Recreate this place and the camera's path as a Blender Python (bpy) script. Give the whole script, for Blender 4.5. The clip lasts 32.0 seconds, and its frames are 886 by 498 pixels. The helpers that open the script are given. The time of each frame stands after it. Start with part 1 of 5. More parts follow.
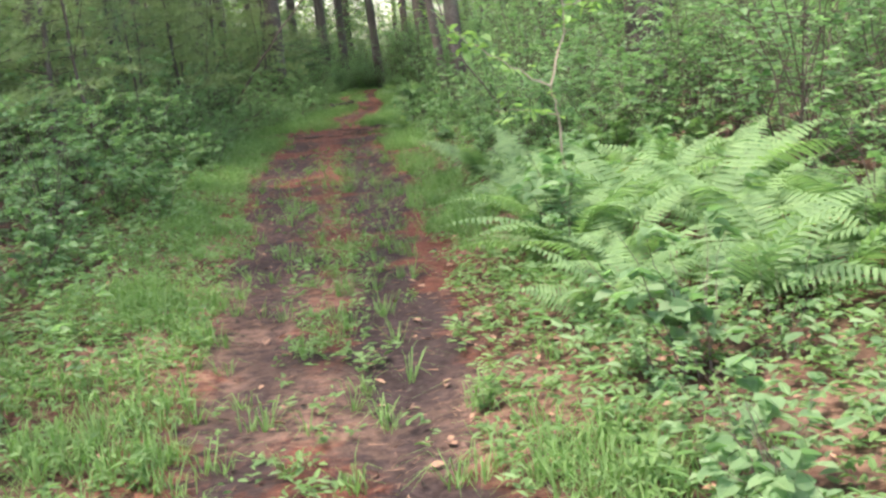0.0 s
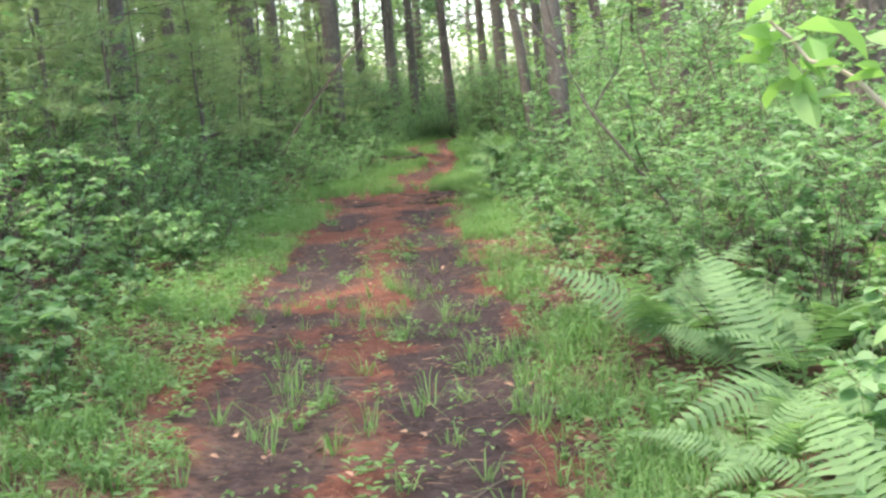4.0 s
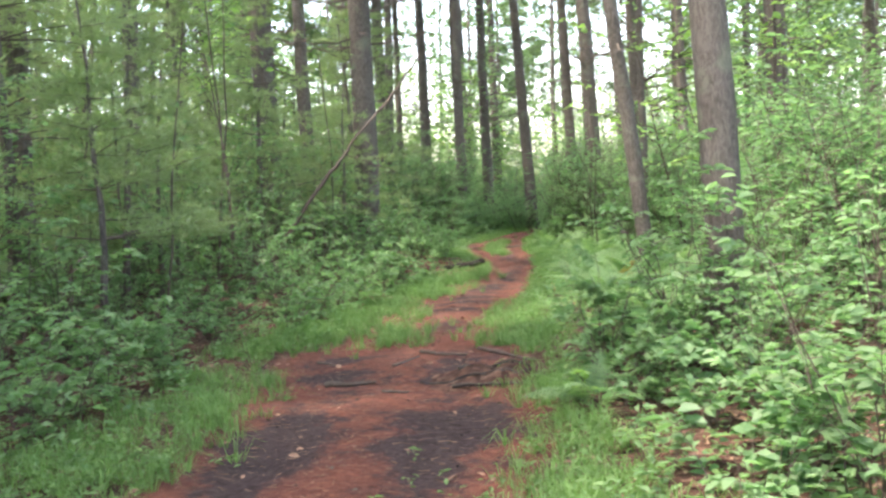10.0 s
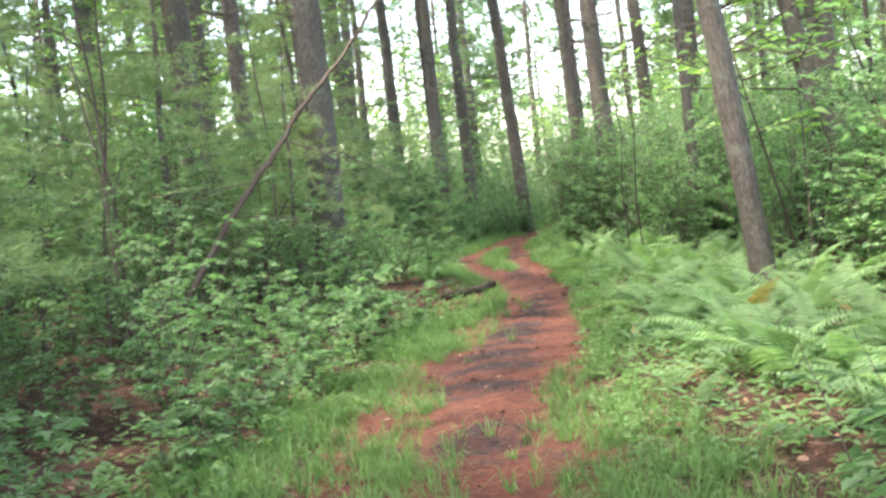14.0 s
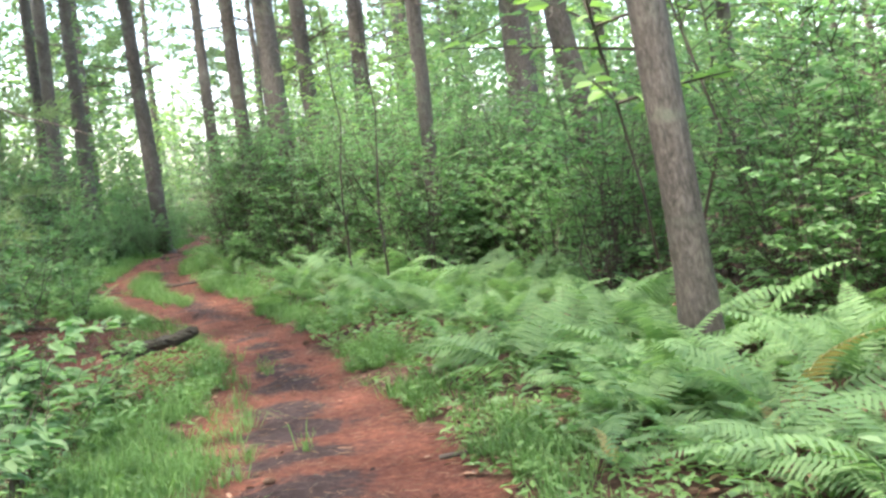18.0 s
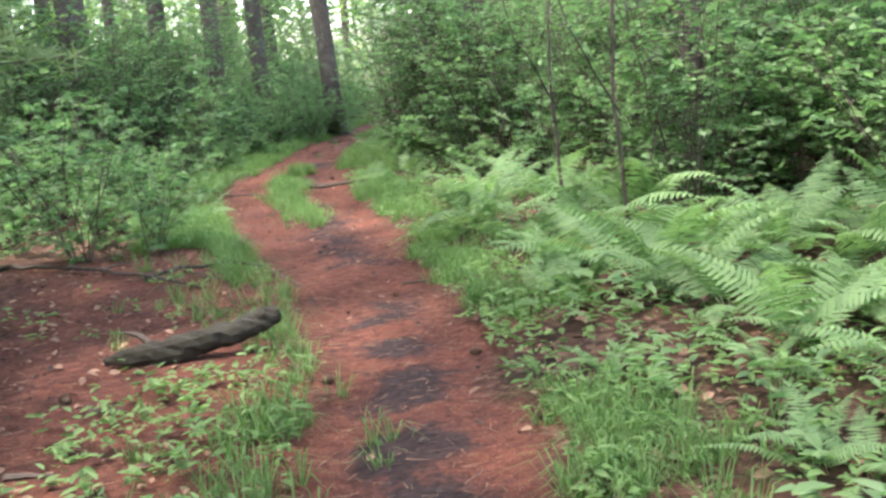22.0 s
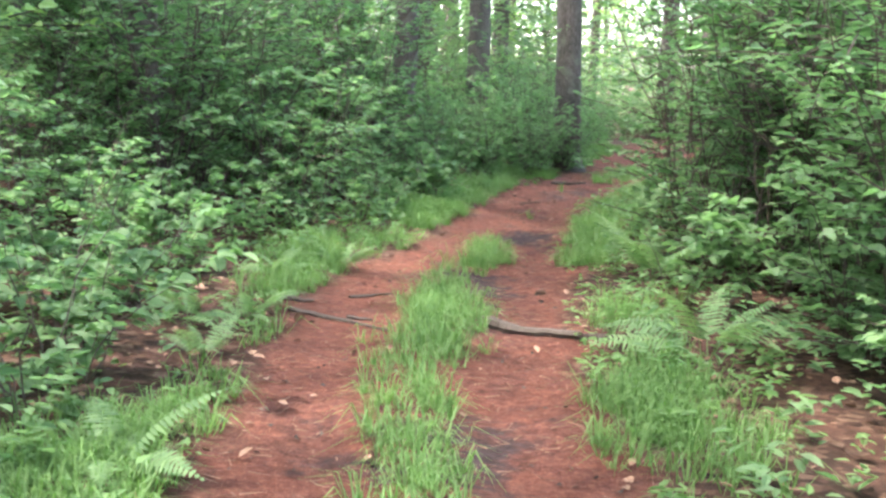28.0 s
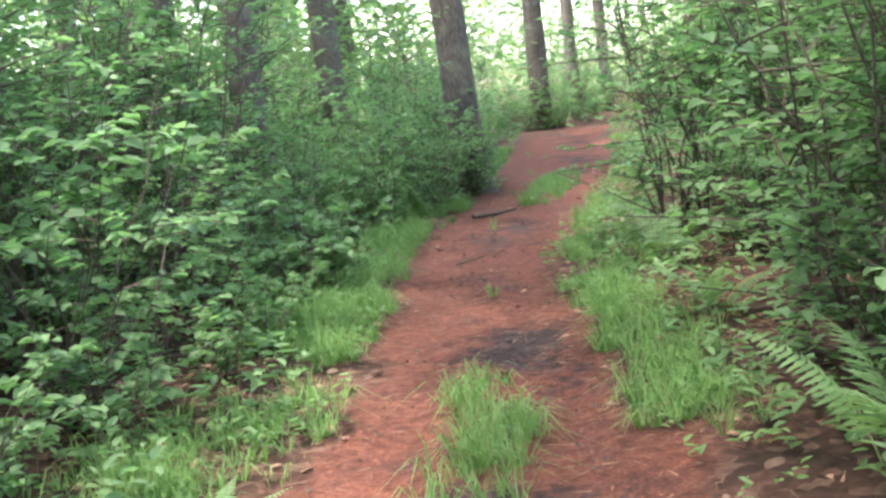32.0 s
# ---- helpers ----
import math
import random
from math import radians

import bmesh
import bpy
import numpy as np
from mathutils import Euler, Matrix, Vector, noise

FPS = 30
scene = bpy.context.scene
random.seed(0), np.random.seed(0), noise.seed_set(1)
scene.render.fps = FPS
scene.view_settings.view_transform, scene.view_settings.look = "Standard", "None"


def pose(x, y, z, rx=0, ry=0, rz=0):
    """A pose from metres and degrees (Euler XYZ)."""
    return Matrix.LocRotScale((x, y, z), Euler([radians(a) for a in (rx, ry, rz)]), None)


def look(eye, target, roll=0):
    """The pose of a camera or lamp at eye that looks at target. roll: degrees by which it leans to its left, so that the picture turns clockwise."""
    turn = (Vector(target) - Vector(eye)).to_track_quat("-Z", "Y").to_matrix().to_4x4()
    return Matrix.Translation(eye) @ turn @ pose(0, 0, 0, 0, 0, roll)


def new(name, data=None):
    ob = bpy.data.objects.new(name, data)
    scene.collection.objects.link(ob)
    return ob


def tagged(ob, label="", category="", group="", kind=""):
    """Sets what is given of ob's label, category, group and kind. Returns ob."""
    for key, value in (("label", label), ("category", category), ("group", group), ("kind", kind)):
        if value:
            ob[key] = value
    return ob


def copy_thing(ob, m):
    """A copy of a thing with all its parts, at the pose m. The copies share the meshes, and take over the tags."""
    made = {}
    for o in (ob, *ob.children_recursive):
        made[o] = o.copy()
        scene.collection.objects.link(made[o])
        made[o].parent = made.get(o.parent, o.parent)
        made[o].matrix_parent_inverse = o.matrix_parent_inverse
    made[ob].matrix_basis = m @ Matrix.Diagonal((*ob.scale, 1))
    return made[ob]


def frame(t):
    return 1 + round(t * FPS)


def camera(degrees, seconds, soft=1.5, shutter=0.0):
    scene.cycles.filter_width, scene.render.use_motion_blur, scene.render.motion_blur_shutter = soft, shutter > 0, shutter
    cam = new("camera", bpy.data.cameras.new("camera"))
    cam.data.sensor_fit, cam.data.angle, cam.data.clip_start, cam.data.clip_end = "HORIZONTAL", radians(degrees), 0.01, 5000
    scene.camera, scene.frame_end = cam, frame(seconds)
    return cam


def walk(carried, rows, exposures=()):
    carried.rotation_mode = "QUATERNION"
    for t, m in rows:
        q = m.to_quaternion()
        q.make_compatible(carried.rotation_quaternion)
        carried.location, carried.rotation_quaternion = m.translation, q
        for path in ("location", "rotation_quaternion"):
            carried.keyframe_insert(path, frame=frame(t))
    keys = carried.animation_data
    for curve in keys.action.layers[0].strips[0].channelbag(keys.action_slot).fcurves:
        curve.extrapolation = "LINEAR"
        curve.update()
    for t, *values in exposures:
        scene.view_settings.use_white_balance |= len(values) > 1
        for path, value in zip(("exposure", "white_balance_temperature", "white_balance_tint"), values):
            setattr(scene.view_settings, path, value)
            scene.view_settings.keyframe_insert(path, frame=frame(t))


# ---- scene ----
cam = camera(43.0, 32.0, soft=2.7)
PATH = [
    (0, (0.0, -24.193, 1.489), (0.213, -22.234, 1.146), -5.7),
    (0.5, (0.104, -23.424, 1.495), (0.297, -21.455, 1.204), -5.4),
    (1, (0.169, -22.628, 1.477), (0.321, -20.651, 1.21), -4.5),
    (1.5, (0.285, -21.891, 1.48), (0.452, -19.908, 1.274), -7.5),
    (2, (0.349, -21.185, 1.478), (0.524, -19.2, 1.309), -4.2),
    (2.5, (0.358, -20.482, 1.482), (0.543, -18.501, 1.282), -6.6),
    (4.5, (0.31, -17.601, 1.525), (0.395, -15.619, 1.271), -3.5),
    (5, (0.374, -16.854, 1.609), (0.429, -14.859, 1.478), -3.6),
    (5.5, (0.368, -16.148, 1.645), (0.306, -14.149, 1.667), -2.8),
    (6, (0.397, -15.485, 1.634), (0.315, -13.49, 1.752), -5.0),
    (6.5, (0.48, -14.783, 1.604), (0.412, -12.784, 1.61), -4.9),
    (7, (0.489, -14.03, 1.594), (0.491, -12.036, 1.443), -3.8),
    (7.5, (0.522, -13.262, 1.558), (0.56, -11.274, 1.346), -5.0),
    (8, (0.563, -12.446, 1.534), (0.649, -10.453, 1.404), -3.1),
    (8.5, (0.77, -11.758, 1.519), (0.978, -9.771, 1.432), -4.2),
    (9, (0.929, -11.097, 1.519), (1.065, -9.103, 1.442), -4.1),
    (9.5, (1.024, -10.415, 1.552), (1.13, -8.42, 1.447), -4.7),
    (10, (1.091, -9.741, 1.56), (1.062, -7.743, 1.463), -2.7),
    (10.5, (1.064, -8.953, 1.536), (0.969, -6.96, 1.397), -4.3),
    (11, (1.087, -8.095, 1.497), (0.977, -6.102, 1.37), -5.2),
    (11.5, (1.093, -7.141, 1.454), (0.946, -5.151, 1.32), -5.1),
    (12, (1.092, -6.252, 1.444), (1.061, -4.256, 1.336), -7.5),
    (12.5, (1.048, -5.507, 1.437), (1.032, -3.51, 1.322), -4.2),
    (13, (0.964, -4.784, 1.461), (0.951, -2.788, 1.33), -5.3),
    (13.5, (0.862, -4.062, 1.511), (0.756, -2.069, 1.379), -3.4),
    (14, (0.729, -3.406, 1.521), (0.749, -1.408, 1.429), -6.4),
    (14.5, (0.636, -2.708, 1.526), (0.674, -0.709, 1.478), -3.7),
    (16.5, (0.0, 0.0, 1.435), (0.229, 1.986, 1.386), -5.5),
    (17, (-0.05, 0.657, 1.436), (0.328, 2.618, 1.336), -4.7),
    (17.5, (-0.045, 1.299, 1.448), (0.551, 3.204, 1.314), -2.7),
    (18, (0.066, 1.856, 1.437), (0.772, 3.722, 1.306), -5.9),
    (18.5, (0.143, 2.475, 1.403), (0.76, 4.375, 1.314), -4.8),
    (19, (0.31, 3.033, 1.389), (1.051, 4.883, 1.211), -2.5),
    (19.5, (0.505, 3.659, 1.42), (1.139, 5.544, 1.215), -2.7),
    (20, (0.708, 4.241, 1.442), (1.381, 6.108, 1.191), -4.4),
    (20.5, (0.91, 4.806, 1.426), (1.556, 6.68, 1.157), -5.3),
    (21, (1.071, 5.548, 1.393), (1.558, 7.467, 1.108), -5.2),
    (21.5, (1.249, 6.23, 1.334), (1.694, 8.159, 1.052), -7.1),
    (22, (1.452, 6.909, 1.362), (1.796, 8.854, 1.048), -5.6),
    (22.5, (1.633, 7.612, 1.407), (1.906, 9.57, 1.102), -5.7),
    (23, (1.903, 8.364, 1.456), (2.109, 10.344, 1.267), -3.4),
    (23.5, (2.067, 9.053, 1.455), (2.332, 11.024, 1.245), -6.0),
    (24, (2.212, 9.736, 1.458), (2.42, 11.717, 1.28), -4.8),
    (24.5, (2.256, 10.424, 1.425), (2.424, 12.415, 1.322), -3.5),
    (25, (2.328, 11.115, 1.379), (2.458, 13.107, 1.248), -5.3),
    (25.5, (2.328, 11.873, 1.401), (2.379, 13.87, 1.308), 0.7),
    (27.5, (2.179, 14.598, 1.407), (2.144, 16.585, 1.187), 5.6),
    (28, (2.183, 15.23, 1.399), (2.16, 17.209, 1.11), 2.3),
    (28.5, (2.15, 15.864, 1.41), (2.162, 17.843, 1.122), -0.8),
    (29, (2.07, 16.51, 1.446), (2.098, 18.491, 1.175), 0.5),
    (29.5, (1.981, 17.093, 1.466), (2.041, 19.07, 1.168), -0.9),
    (30, (1.91, 17.678, 1.472), (1.988, 19.659, 1.208), -0.5),
    (30.5, (1.792, 18.26, 1.453), (1.934, 20.234, 1.161), -3.8),
    (31, (1.788, 18.855, 1.459), (1.969, 20.825, 1.165), -3.0),
    (31.5, (1.728, 19.444, 1.457), (1.943, 21.413, 1.174), -2.4),
    (32, (1.804, 19.834, 1.446), (2.03, 21.802, 1.165), -7.0),
]
walk(cam, [(t, look(eye, target, roll)) for t, eye, target, roll in PATH],
     exposures=[(0, 2.6, 7300, 17), (2.5, 2.8, 7300, 15), (5, 3.25, 7200, 12), (7, 3.25, 7200, 12), (10, 3.3, 7300, 16), (13, 3.5, 7300, 16), (16, 3.4, 7000, 11), (20, 3.4, 6900, 16), (22, 3.5, 6800, 19), (24, 3.6, 6500, 11), (28, 3.9, 6700, 16), (32, 3.9, 6800, 16)])

# ---- world and sun ----
SUN_EL, SUN_AZ = 68.0, -120.0          # degrees above the horizon; degrees from +y towards +x
world = bpy.data.worlds.new("sky")
scene.world = world
world.use_nodes = True
wn = world.node_tree.nodes
sky = wn.new("ShaderNodeTexSky")
sky.sky_type = "NISHITA"
sky.sun_disc = False
sky.sun_elevation, sky.sun_rotation = radians(SUN_EL), radians(SUN_AZ)
sky.air_density, sky.dust_density, sky.ozone_density = 1.0, 3.0, 1.0
wn["Background"].inputs["Strength"].default_value = 0.15
world.node_tree.links.new(sky.outputs[0], wn["Background"].inputs["Color"])
sun = new("sun", bpy.data.lights.new("sun", "SUN"))
sun.data.energy, sun.data.angle, sun.data.color = 1.25, radians(2.0), (1.0, 0.95, 0.86)
az, el = radians(SUN_AZ), radians(SUN_EL)
toward_sun = Vector((math.sin(az) * math.cos(el), math.cos(az) * math.cos(el), math.sin(el)))
sun.matrix_world = look(toward_sun * 60, (0, 0, 0))

rng = np.random.default_rng(7)


# ---- materials ----
def material(name):
    m = bpy.data.materials.new(name)
    m.use_nodes = True
    nt = m.node_tree
    for n in list(nt.nodes):
        nt.nodes.remove(n)
    out = nt.nodes.new("ShaderNodeOutputMaterial")

    def node(kind, **kw):
        n = nt.nodes.new(kind)
        for k, v in kw.items():
            if k in n.inputs:
                n.inputs[k].default_value = v
        return n

    def link(a, b):
        nt.links.new(a, b)

    return m, nt, out, node, link


def ramp(node, stops):
    r = node("ShaderNodeValToRGB")
    e = r.color_ramp.elements
    e[0].position, e[0].color = stops[0][0], (*stops[0][1], 1)
    e[1].position, e[1].color = stops[-1][0], (*stops[-1][1], 1)
    for p, c in stops[1:-1]:
        x = e.new(p)
        x.color = (*c, 1)
    return r


def leaf_material(name, dark, light, translucent, thin=0.45, rough=0.5, scale=6.0, sheen=0.28):
    """Thin foliage: two greens mixed leaf by leaf, with light passing through."""
    m, nt, out, node, link = material(name)
    geo, info = node("ShaderNodeNewGeometry"), node("ShaderNodeObjectInfo")
    tex = node("ShaderNodeTexCoord")
    noise_tex = node("ShaderNodeTexNoise", Scale=scale, Detail=3.0)
    link(tex.outputs["Object"], noise_tex.inputs["Vector"])
    a = node("ShaderNodeMath"); a.operation = "MULTIPLY_ADD"
    a.inputs[1].default_value, a.inputs[2].default_value = 0.55, 0.0
    link(geo.outputs["Random Per Island"], a.inputs[0])
    b = node("ShaderNodeMath"); b.operation = "MULTIPLY_ADD"
    b.inputs[1].default_value = 0.35
    link(info.outputs["Random"], b.inputs[0]); link(a.outputs[0], b.inputs[2])
    c = node("ShaderNodeMath"); c.operation = "MULTIPLY_ADD"
    c.inputs[1].default_value = 0.5
    link(noise_tex.outputs["Fac"], c.inputs[0]); link(b.outputs[0], c.inputs[2])
    col = ramp(node, [(0.1, dark), (1.1 / 1.2, light)])
    link(c.outputs[0], col.inputs["Fac"])
    p = node("ShaderNodeBsdfPrincipled", Roughness=rough)
    p.inputs["Specular IOR Level"].default_value = sheen
    link(col.outputs["Color"], p.inputs["Base Color"])
    t = node("ShaderNodeBsdfTranslucent")
    mul = node("ShaderNodeMix"); mul.data_type = "RGBA"; mul.blend_type = "MULTIPLY"
    mul.inputs[0].default_value = 1.0
    link(col.outputs["Color"], mul.inputs[6])
    mul.inputs[7].default_value = (*translucent, 1)
    link(mul.outputs[2], t.inputs["Color"])
    mix = node("ShaderNodeMixShader", Fac=thin)
    link(p.outputs[0], mix.inputs[1]); link(t.outputs[0], mix.inputs[2])
    link(mix.outputs[0], out.inputs["Surface"])
    return m


def bark_material(name, dark, light, grain=(24.0, 24.0, 8.0), lichen=0.0):
    m, nt, out, node, link = material(name)
    tex, info = node("ShaderNodeTexCoord"), node("ShaderNodeObjectInfo")
    mp = node("ShaderNodeMapping")
    mp.inputs["Scale"].default_value = grain
    link(tex.outputs["Object"], mp.inputs["Vector"])
    vor = node("ShaderNodeTexVoronoi", Scale=1.0)
    vor.feature = "DISTANCE_TO_EDGE"
    fine = node("ShaderNodeTexNoise", Scale=1.6, Detail=6.0, Roughness=0.7)
    link(mp.outputs[0], fine.inputs["Vector"])
    bent = node("ShaderNodeTexNoise", Scale=0.7, Detail=4.0, Roughness=0.65)
    link(mp.outputs[0], bent.inputs["Vector"])
    warp = node("ShaderNodeVectorMath"); warp.operation = "MULTIPLY_ADD"
    warp.inputs[1].default_value = (3.4, 3.4, 3.4)
    link(bent.outputs["Color"], warp.inputs[0]); link(mp.outputs[0], warp.inputs[2])
    link(warp.outputs[0], vor.inputs["Vector"])
    big = node("ShaderNodeTexNoise", Scale=1.3, Detail=3.0)
    link(tex.outputs["Object"], big.inputs["Vector"])
    plate = node("ShaderNodeMapRange")
    plate.inputs["From Max"].default_value, plate.inputs["To Max"].default_value = 0.3, 0.35
    plate.inputs["To Min"].default_value = -0.1
    link(vor.outputs["Distance"], plate.inputs["Value"])
    s = node("ShaderNodeMath"); s.operation = "MULTIPLY_ADD"; s.inputs[1].default_value = 0.4
    link(plate.outputs["Result"], s.inputs[0]); link(fine.outputs["Fac"], s.inputs[2])
    s2 = node("ShaderNodeMath"); s2.operation = "MULTIPLY_ADD"; s2.inputs[1].default_value = 0.45
    link(big.outputs["Fac"], s2.inputs[0]); link(s.outputs[0], s2.inputs[2])
    s3 = node("ShaderNodeMath"); s3.operation = "MULTIPLY_ADD"; s3.inputs[1].default_value = 0.15
    link(info.outputs["Random"], s3.inputs[0]); link(s2.outputs[0], s3.inputs[2])
    col = ramp(node, [(0.52, dark), (0.78, tuple((a + b) / 2 for a, b in zip(dark, light))), (1.0, light)])
    link(s3.outputs[0], col.inputs["Fac"])
    p = node("ShaderNodeBsdfPrincipled", Roughness=0.9)
    if lichen:
        ln = node("ShaderNodeTexNoise", Scale=3.5, Detail=5.0)
        link(tex.outputs["Object"], ln.inputs["Vector"])
        lr = ramp(node, [(0.55, (0, 0, 0)), (0.66, (1, 1, 1))])
        link(ln.outputs["Fac"], lr.inputs["Fac"])
        lm = node("ShaderNodeMix"); lm.data_type = "RGBA"
        sc = node("ShaderNodeMath"); sc.operation = "MULTIPLY"; sc.inputs[1].default_value = lichen
        link(lr.outputs["Color"], sc.inputs[0]); link(sc.outputs[0], lm.inputs[0])
        link(col.outputs["Color"], lm.inputs[6]); lm.inputs[7].default_value = (0.22, 0.26, 0.18, 1)
        link(lm.outputs[2], p.inputs["Base Color"])
    else:
        link(col.outputs["Color"], p.inputs["Base Color"])
    bump = node("ShaderNodeBump", Strength=0.75, Distance=0.014)
    link(s.outputs[0], bump.inputs["Height"]); link(bump.outputs[0], p.inputs["Normal"])
    link(p.outputs[0], out.inputs["Surface"])
    return m


def plain_material(name, dark, light, scale=30.0, rough=0.85, bump_depth=0.004):
    m, nt, out, node, link = material(name)
    tex, info, geo = node("ShaderNodeTexCoord"), node("ShaderNodeObjectInfo"), node("ShaderNodeNewGeometry")
    n1 = node("ShaderNodeTexNoise", Scale=scale, Detail=5.0, Roughness=0.65)
    link(tex.outputs["Object"], n1.inputs["Vector"])
    a = node("ShaderNodeMath"); a.operation = "MULTIPLY_ADD"; a.inputs[1].default_value = 0.4
    link(geo.outputs["Random Per Island"], a.inputs[0]); link(n1.outputs["Fac"], a.inputs[2])
    b = node("ShaderNodeMath"); b.operation = "MULTIPLY_ADD"; b.inputs[1].default_value = 0.15
    link(info.outputs["Random"], b.inputs[0]); link(a.outputs[0], b.inputs[2])
    col = ramp(node, [(0.35, dark), (1.0, light)])
    link(b.outputs[0], col.inputs["Fac"])
    p = node("ShaderNodeBsdfPrincipled", Roughness=rough)
    link(col.outputs["Color"], p.inputs["Base Color"])
    bump = node("ShaderNodeBump", Strength=0.7, Distance=bump_depth)
    link(n1.outputs["Fac"], bump.inputs["Height"]); link(bump.outputs[0], p.inputs["Normal"])
    link(p.outputs[0], out.inputs["Surface"])
    return m


def ground_material(name):
    """Leaf litter, red needle litter on the trail and bare dark soil where feet and wheels have worn it."""
    m, nt, out, node, link = material(name)
    tex = node("ShaderNodeTexCoord")
    pos = tex.outputs["Object"]

    def noise_of(scale, detail=5.0, rough=0.6, vec=None):
        n = node("ShaderNodeTexNoise", Scale=scale, Detail=detail, Roughness=rough)
        link(vec or pos, n.inputs["Vector"])
        return n.outputs["Fac"]

    def mix(fac, a, b):
        x = node("ShaderNodeMix"); x.data_type = "RGBA"
        link(fac, x.inputs[0]); link(a, x.inputs[6]); link(b, x.inputs[7])
        return x.outputs[2]

    def step(value, lo, hi):
        r = ramp(node, [(lo, (0, 0, 0)), (hi, (1, 1, 1))])
        link(value, r.inputs["Fac"])
        return r.outputs["Color"]

    # fine needles: stretched noise in two directions
    stretch = node("ShaderNodeMapping"); stretch.inputs["Scale"].default_value = (30, 110, 40)
    stretch.inputs["Rotation"].default_value = (0, 0, 0.35)
    link(pos, stretch.inputs["Vector"])
    needle = noise_of(1.0, 6.0, 0.75, stretch.outputs[0])
    stretch2 = node("ShaderNodeMapping"); stretch2.inputs["Scale"].default_value = (120, 34, 40)
    stretch2.inputs["Rotation"].default_value = (0, 0, 0.2)
    link(pos, stretch2.inputs["Vector"])
    needle2 = noise_of(1.0, 5.0, 0.75, stretch2.outputs[0])
    nn = node("ShaderNodeMath"); nn.operation = "ADD"
    link(needle, nn.inputs[0]); link(needle2, nn.inputs[1])
    nh = node("ShaderNodeMath"); nh.operation = "MULTIPLY"; nh.inputs[1].default_value = 0.5
    link(nn.outputs[0], nh.inputs[0])
    red = ramp(node, [(0.38, (0.03, 0.014, 0.011)), (0.46, (0.09, 0.031, 0.022)), (0.54, (0.155, 0.058, 0.039)), (0.64, (0.33, 0.17, 0.125))])
    link(nh.outputs[0], red.inputs["Fac"])
    blotch = noise_of(2.2, 4.0)
    redder = ramp(node, [(0.34, (0.042, 0.024, 0.021)), (0.66, (0.185, 0.07, 0.044))])
    link(blotch, redder.inputs["Fac"])
    half = node("ShaderNodeMix"); half.data_type = "RGBA"; half.inputs[0].default_value = 0.4
    link(red.outputs["Color"], half.inputs[6]); link(redder.outputs["Color"], half.inputs[7])
    soil = ramp(node, [(0.3, (0.013, 0.009, 0.01)), (0.7, (0.068, 0.047, 0.046))])
    link(noise_of(28.0, 6.0, 0.7), soil.inputs["Fac"])
    # forest floor
    cell = node("ShaderNodeTexVoronoi", Scale=17.0)
    link(pos, cell.inputs["Vector"])
    sep = node("ShaderNodeSeparateColor")
    link(cell.outputs["Color"], sep.inputs[0])
    litter = ramp(node, [(0.0, (0.028, 0.017, 0.012)), (0.4, (0.07, 0.037, 0.026)), (0.75, (0.13, 0.072, 0.052)), (1.0, (0.24, 0.165, 0.12))])
    link(sep.outputs[0], litter.inputs["Fac"])
    floor_mix = ramp(node, [(0.35, (0.02, 0.014, 0.01)), (0.65, (0.09, 0.043, 0.029))])
    link(noise_of(1.6, 6.0), floor_mix.inputs["Fac"])
    lf = node("ShaderNodeMix"); lf.data_type = "RGBA"; lf.inputs[0].default_value = 0.45
    link(litter.outputs["Color"], lf.inputs[6]); link(floor_mix.outputs["Color"], lf.inputs[7])
    at, ad = node("ShaderNodeAttribute"), node("ShaderNodeAttribute")
    at.attribute_name, ad.attribute_name = "trail", "soil"
    fray = noise_of(9.0, 5.0, 0.7)
    ta = node("ShaderNodeMath"); ta.operation = "MULTIPLY_ADD"; ta.inputs[1].default_value = 0.5
    link(fray, ta.inputs[0]); link(at.outputs["Fac"], ta.inputs[2])
    da = node("ShaderNodeMath"); da.operation = "MULTIPLY_ADD"; da.inputs[1].default_value = 0.7
    rag = node("ShaderNodeMath"); rag.operation = "ADD"
    link(noise_of(3.2, 3.0, 0.6), rag.inputs[0]); link(noise_of(13.0, 5.0, 0.75), rag.inputs[1])
    link(rag.outputs[0], da.inputs[0]); link(ad.outputs["Fac"], da.inputs[2])
    worn = mix(step(da.outputs[0], 0.80, 1.36), half.outputs[2], soil.outputs["Color"])
    col = mix(step(ta.outputs[0], 0.5, 0.85), lf.outputs[2], worn)
    # clods and scuffs the size of a hand, and pale dry needles doubling as painted sun dapples
    mottle = ramp(node, [(0.34, (0.5, 0.48, 0.47)), (0.52, (1.0, 1.0, 1.0)), (0.68, (1.45, 1.5, 1.5))])
    link(noise_of(15.0, 6.0, 0.72), mottle.inputs["Fac"])
    mm = node("ShaderNodeMix"); mm.data_type = "RGBA"; mm.blend_type = "MULTIPLY"; mm.inputs[0].default_value = 0.85
    link(col, mm.inputs[6]); link(mottle.outputs["Color"], mm.inputs[7])
    # needle colour lightened to read as sun patches on the trail
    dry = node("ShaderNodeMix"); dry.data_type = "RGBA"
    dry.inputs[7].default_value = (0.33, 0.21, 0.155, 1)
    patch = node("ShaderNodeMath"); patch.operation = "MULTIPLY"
    sun_pale_attr = node("ShaderNodeAttribute"); sun_pale_attr.attribute_name = "pale"
    link(sun_pale_attr.outputs["Fac"], patch.inputs[0]); link(step(noise_of(11.0, 6.0, 0.75), 0.4, 0.62), patch.inputs[1])
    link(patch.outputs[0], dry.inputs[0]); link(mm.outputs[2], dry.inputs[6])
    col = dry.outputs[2]
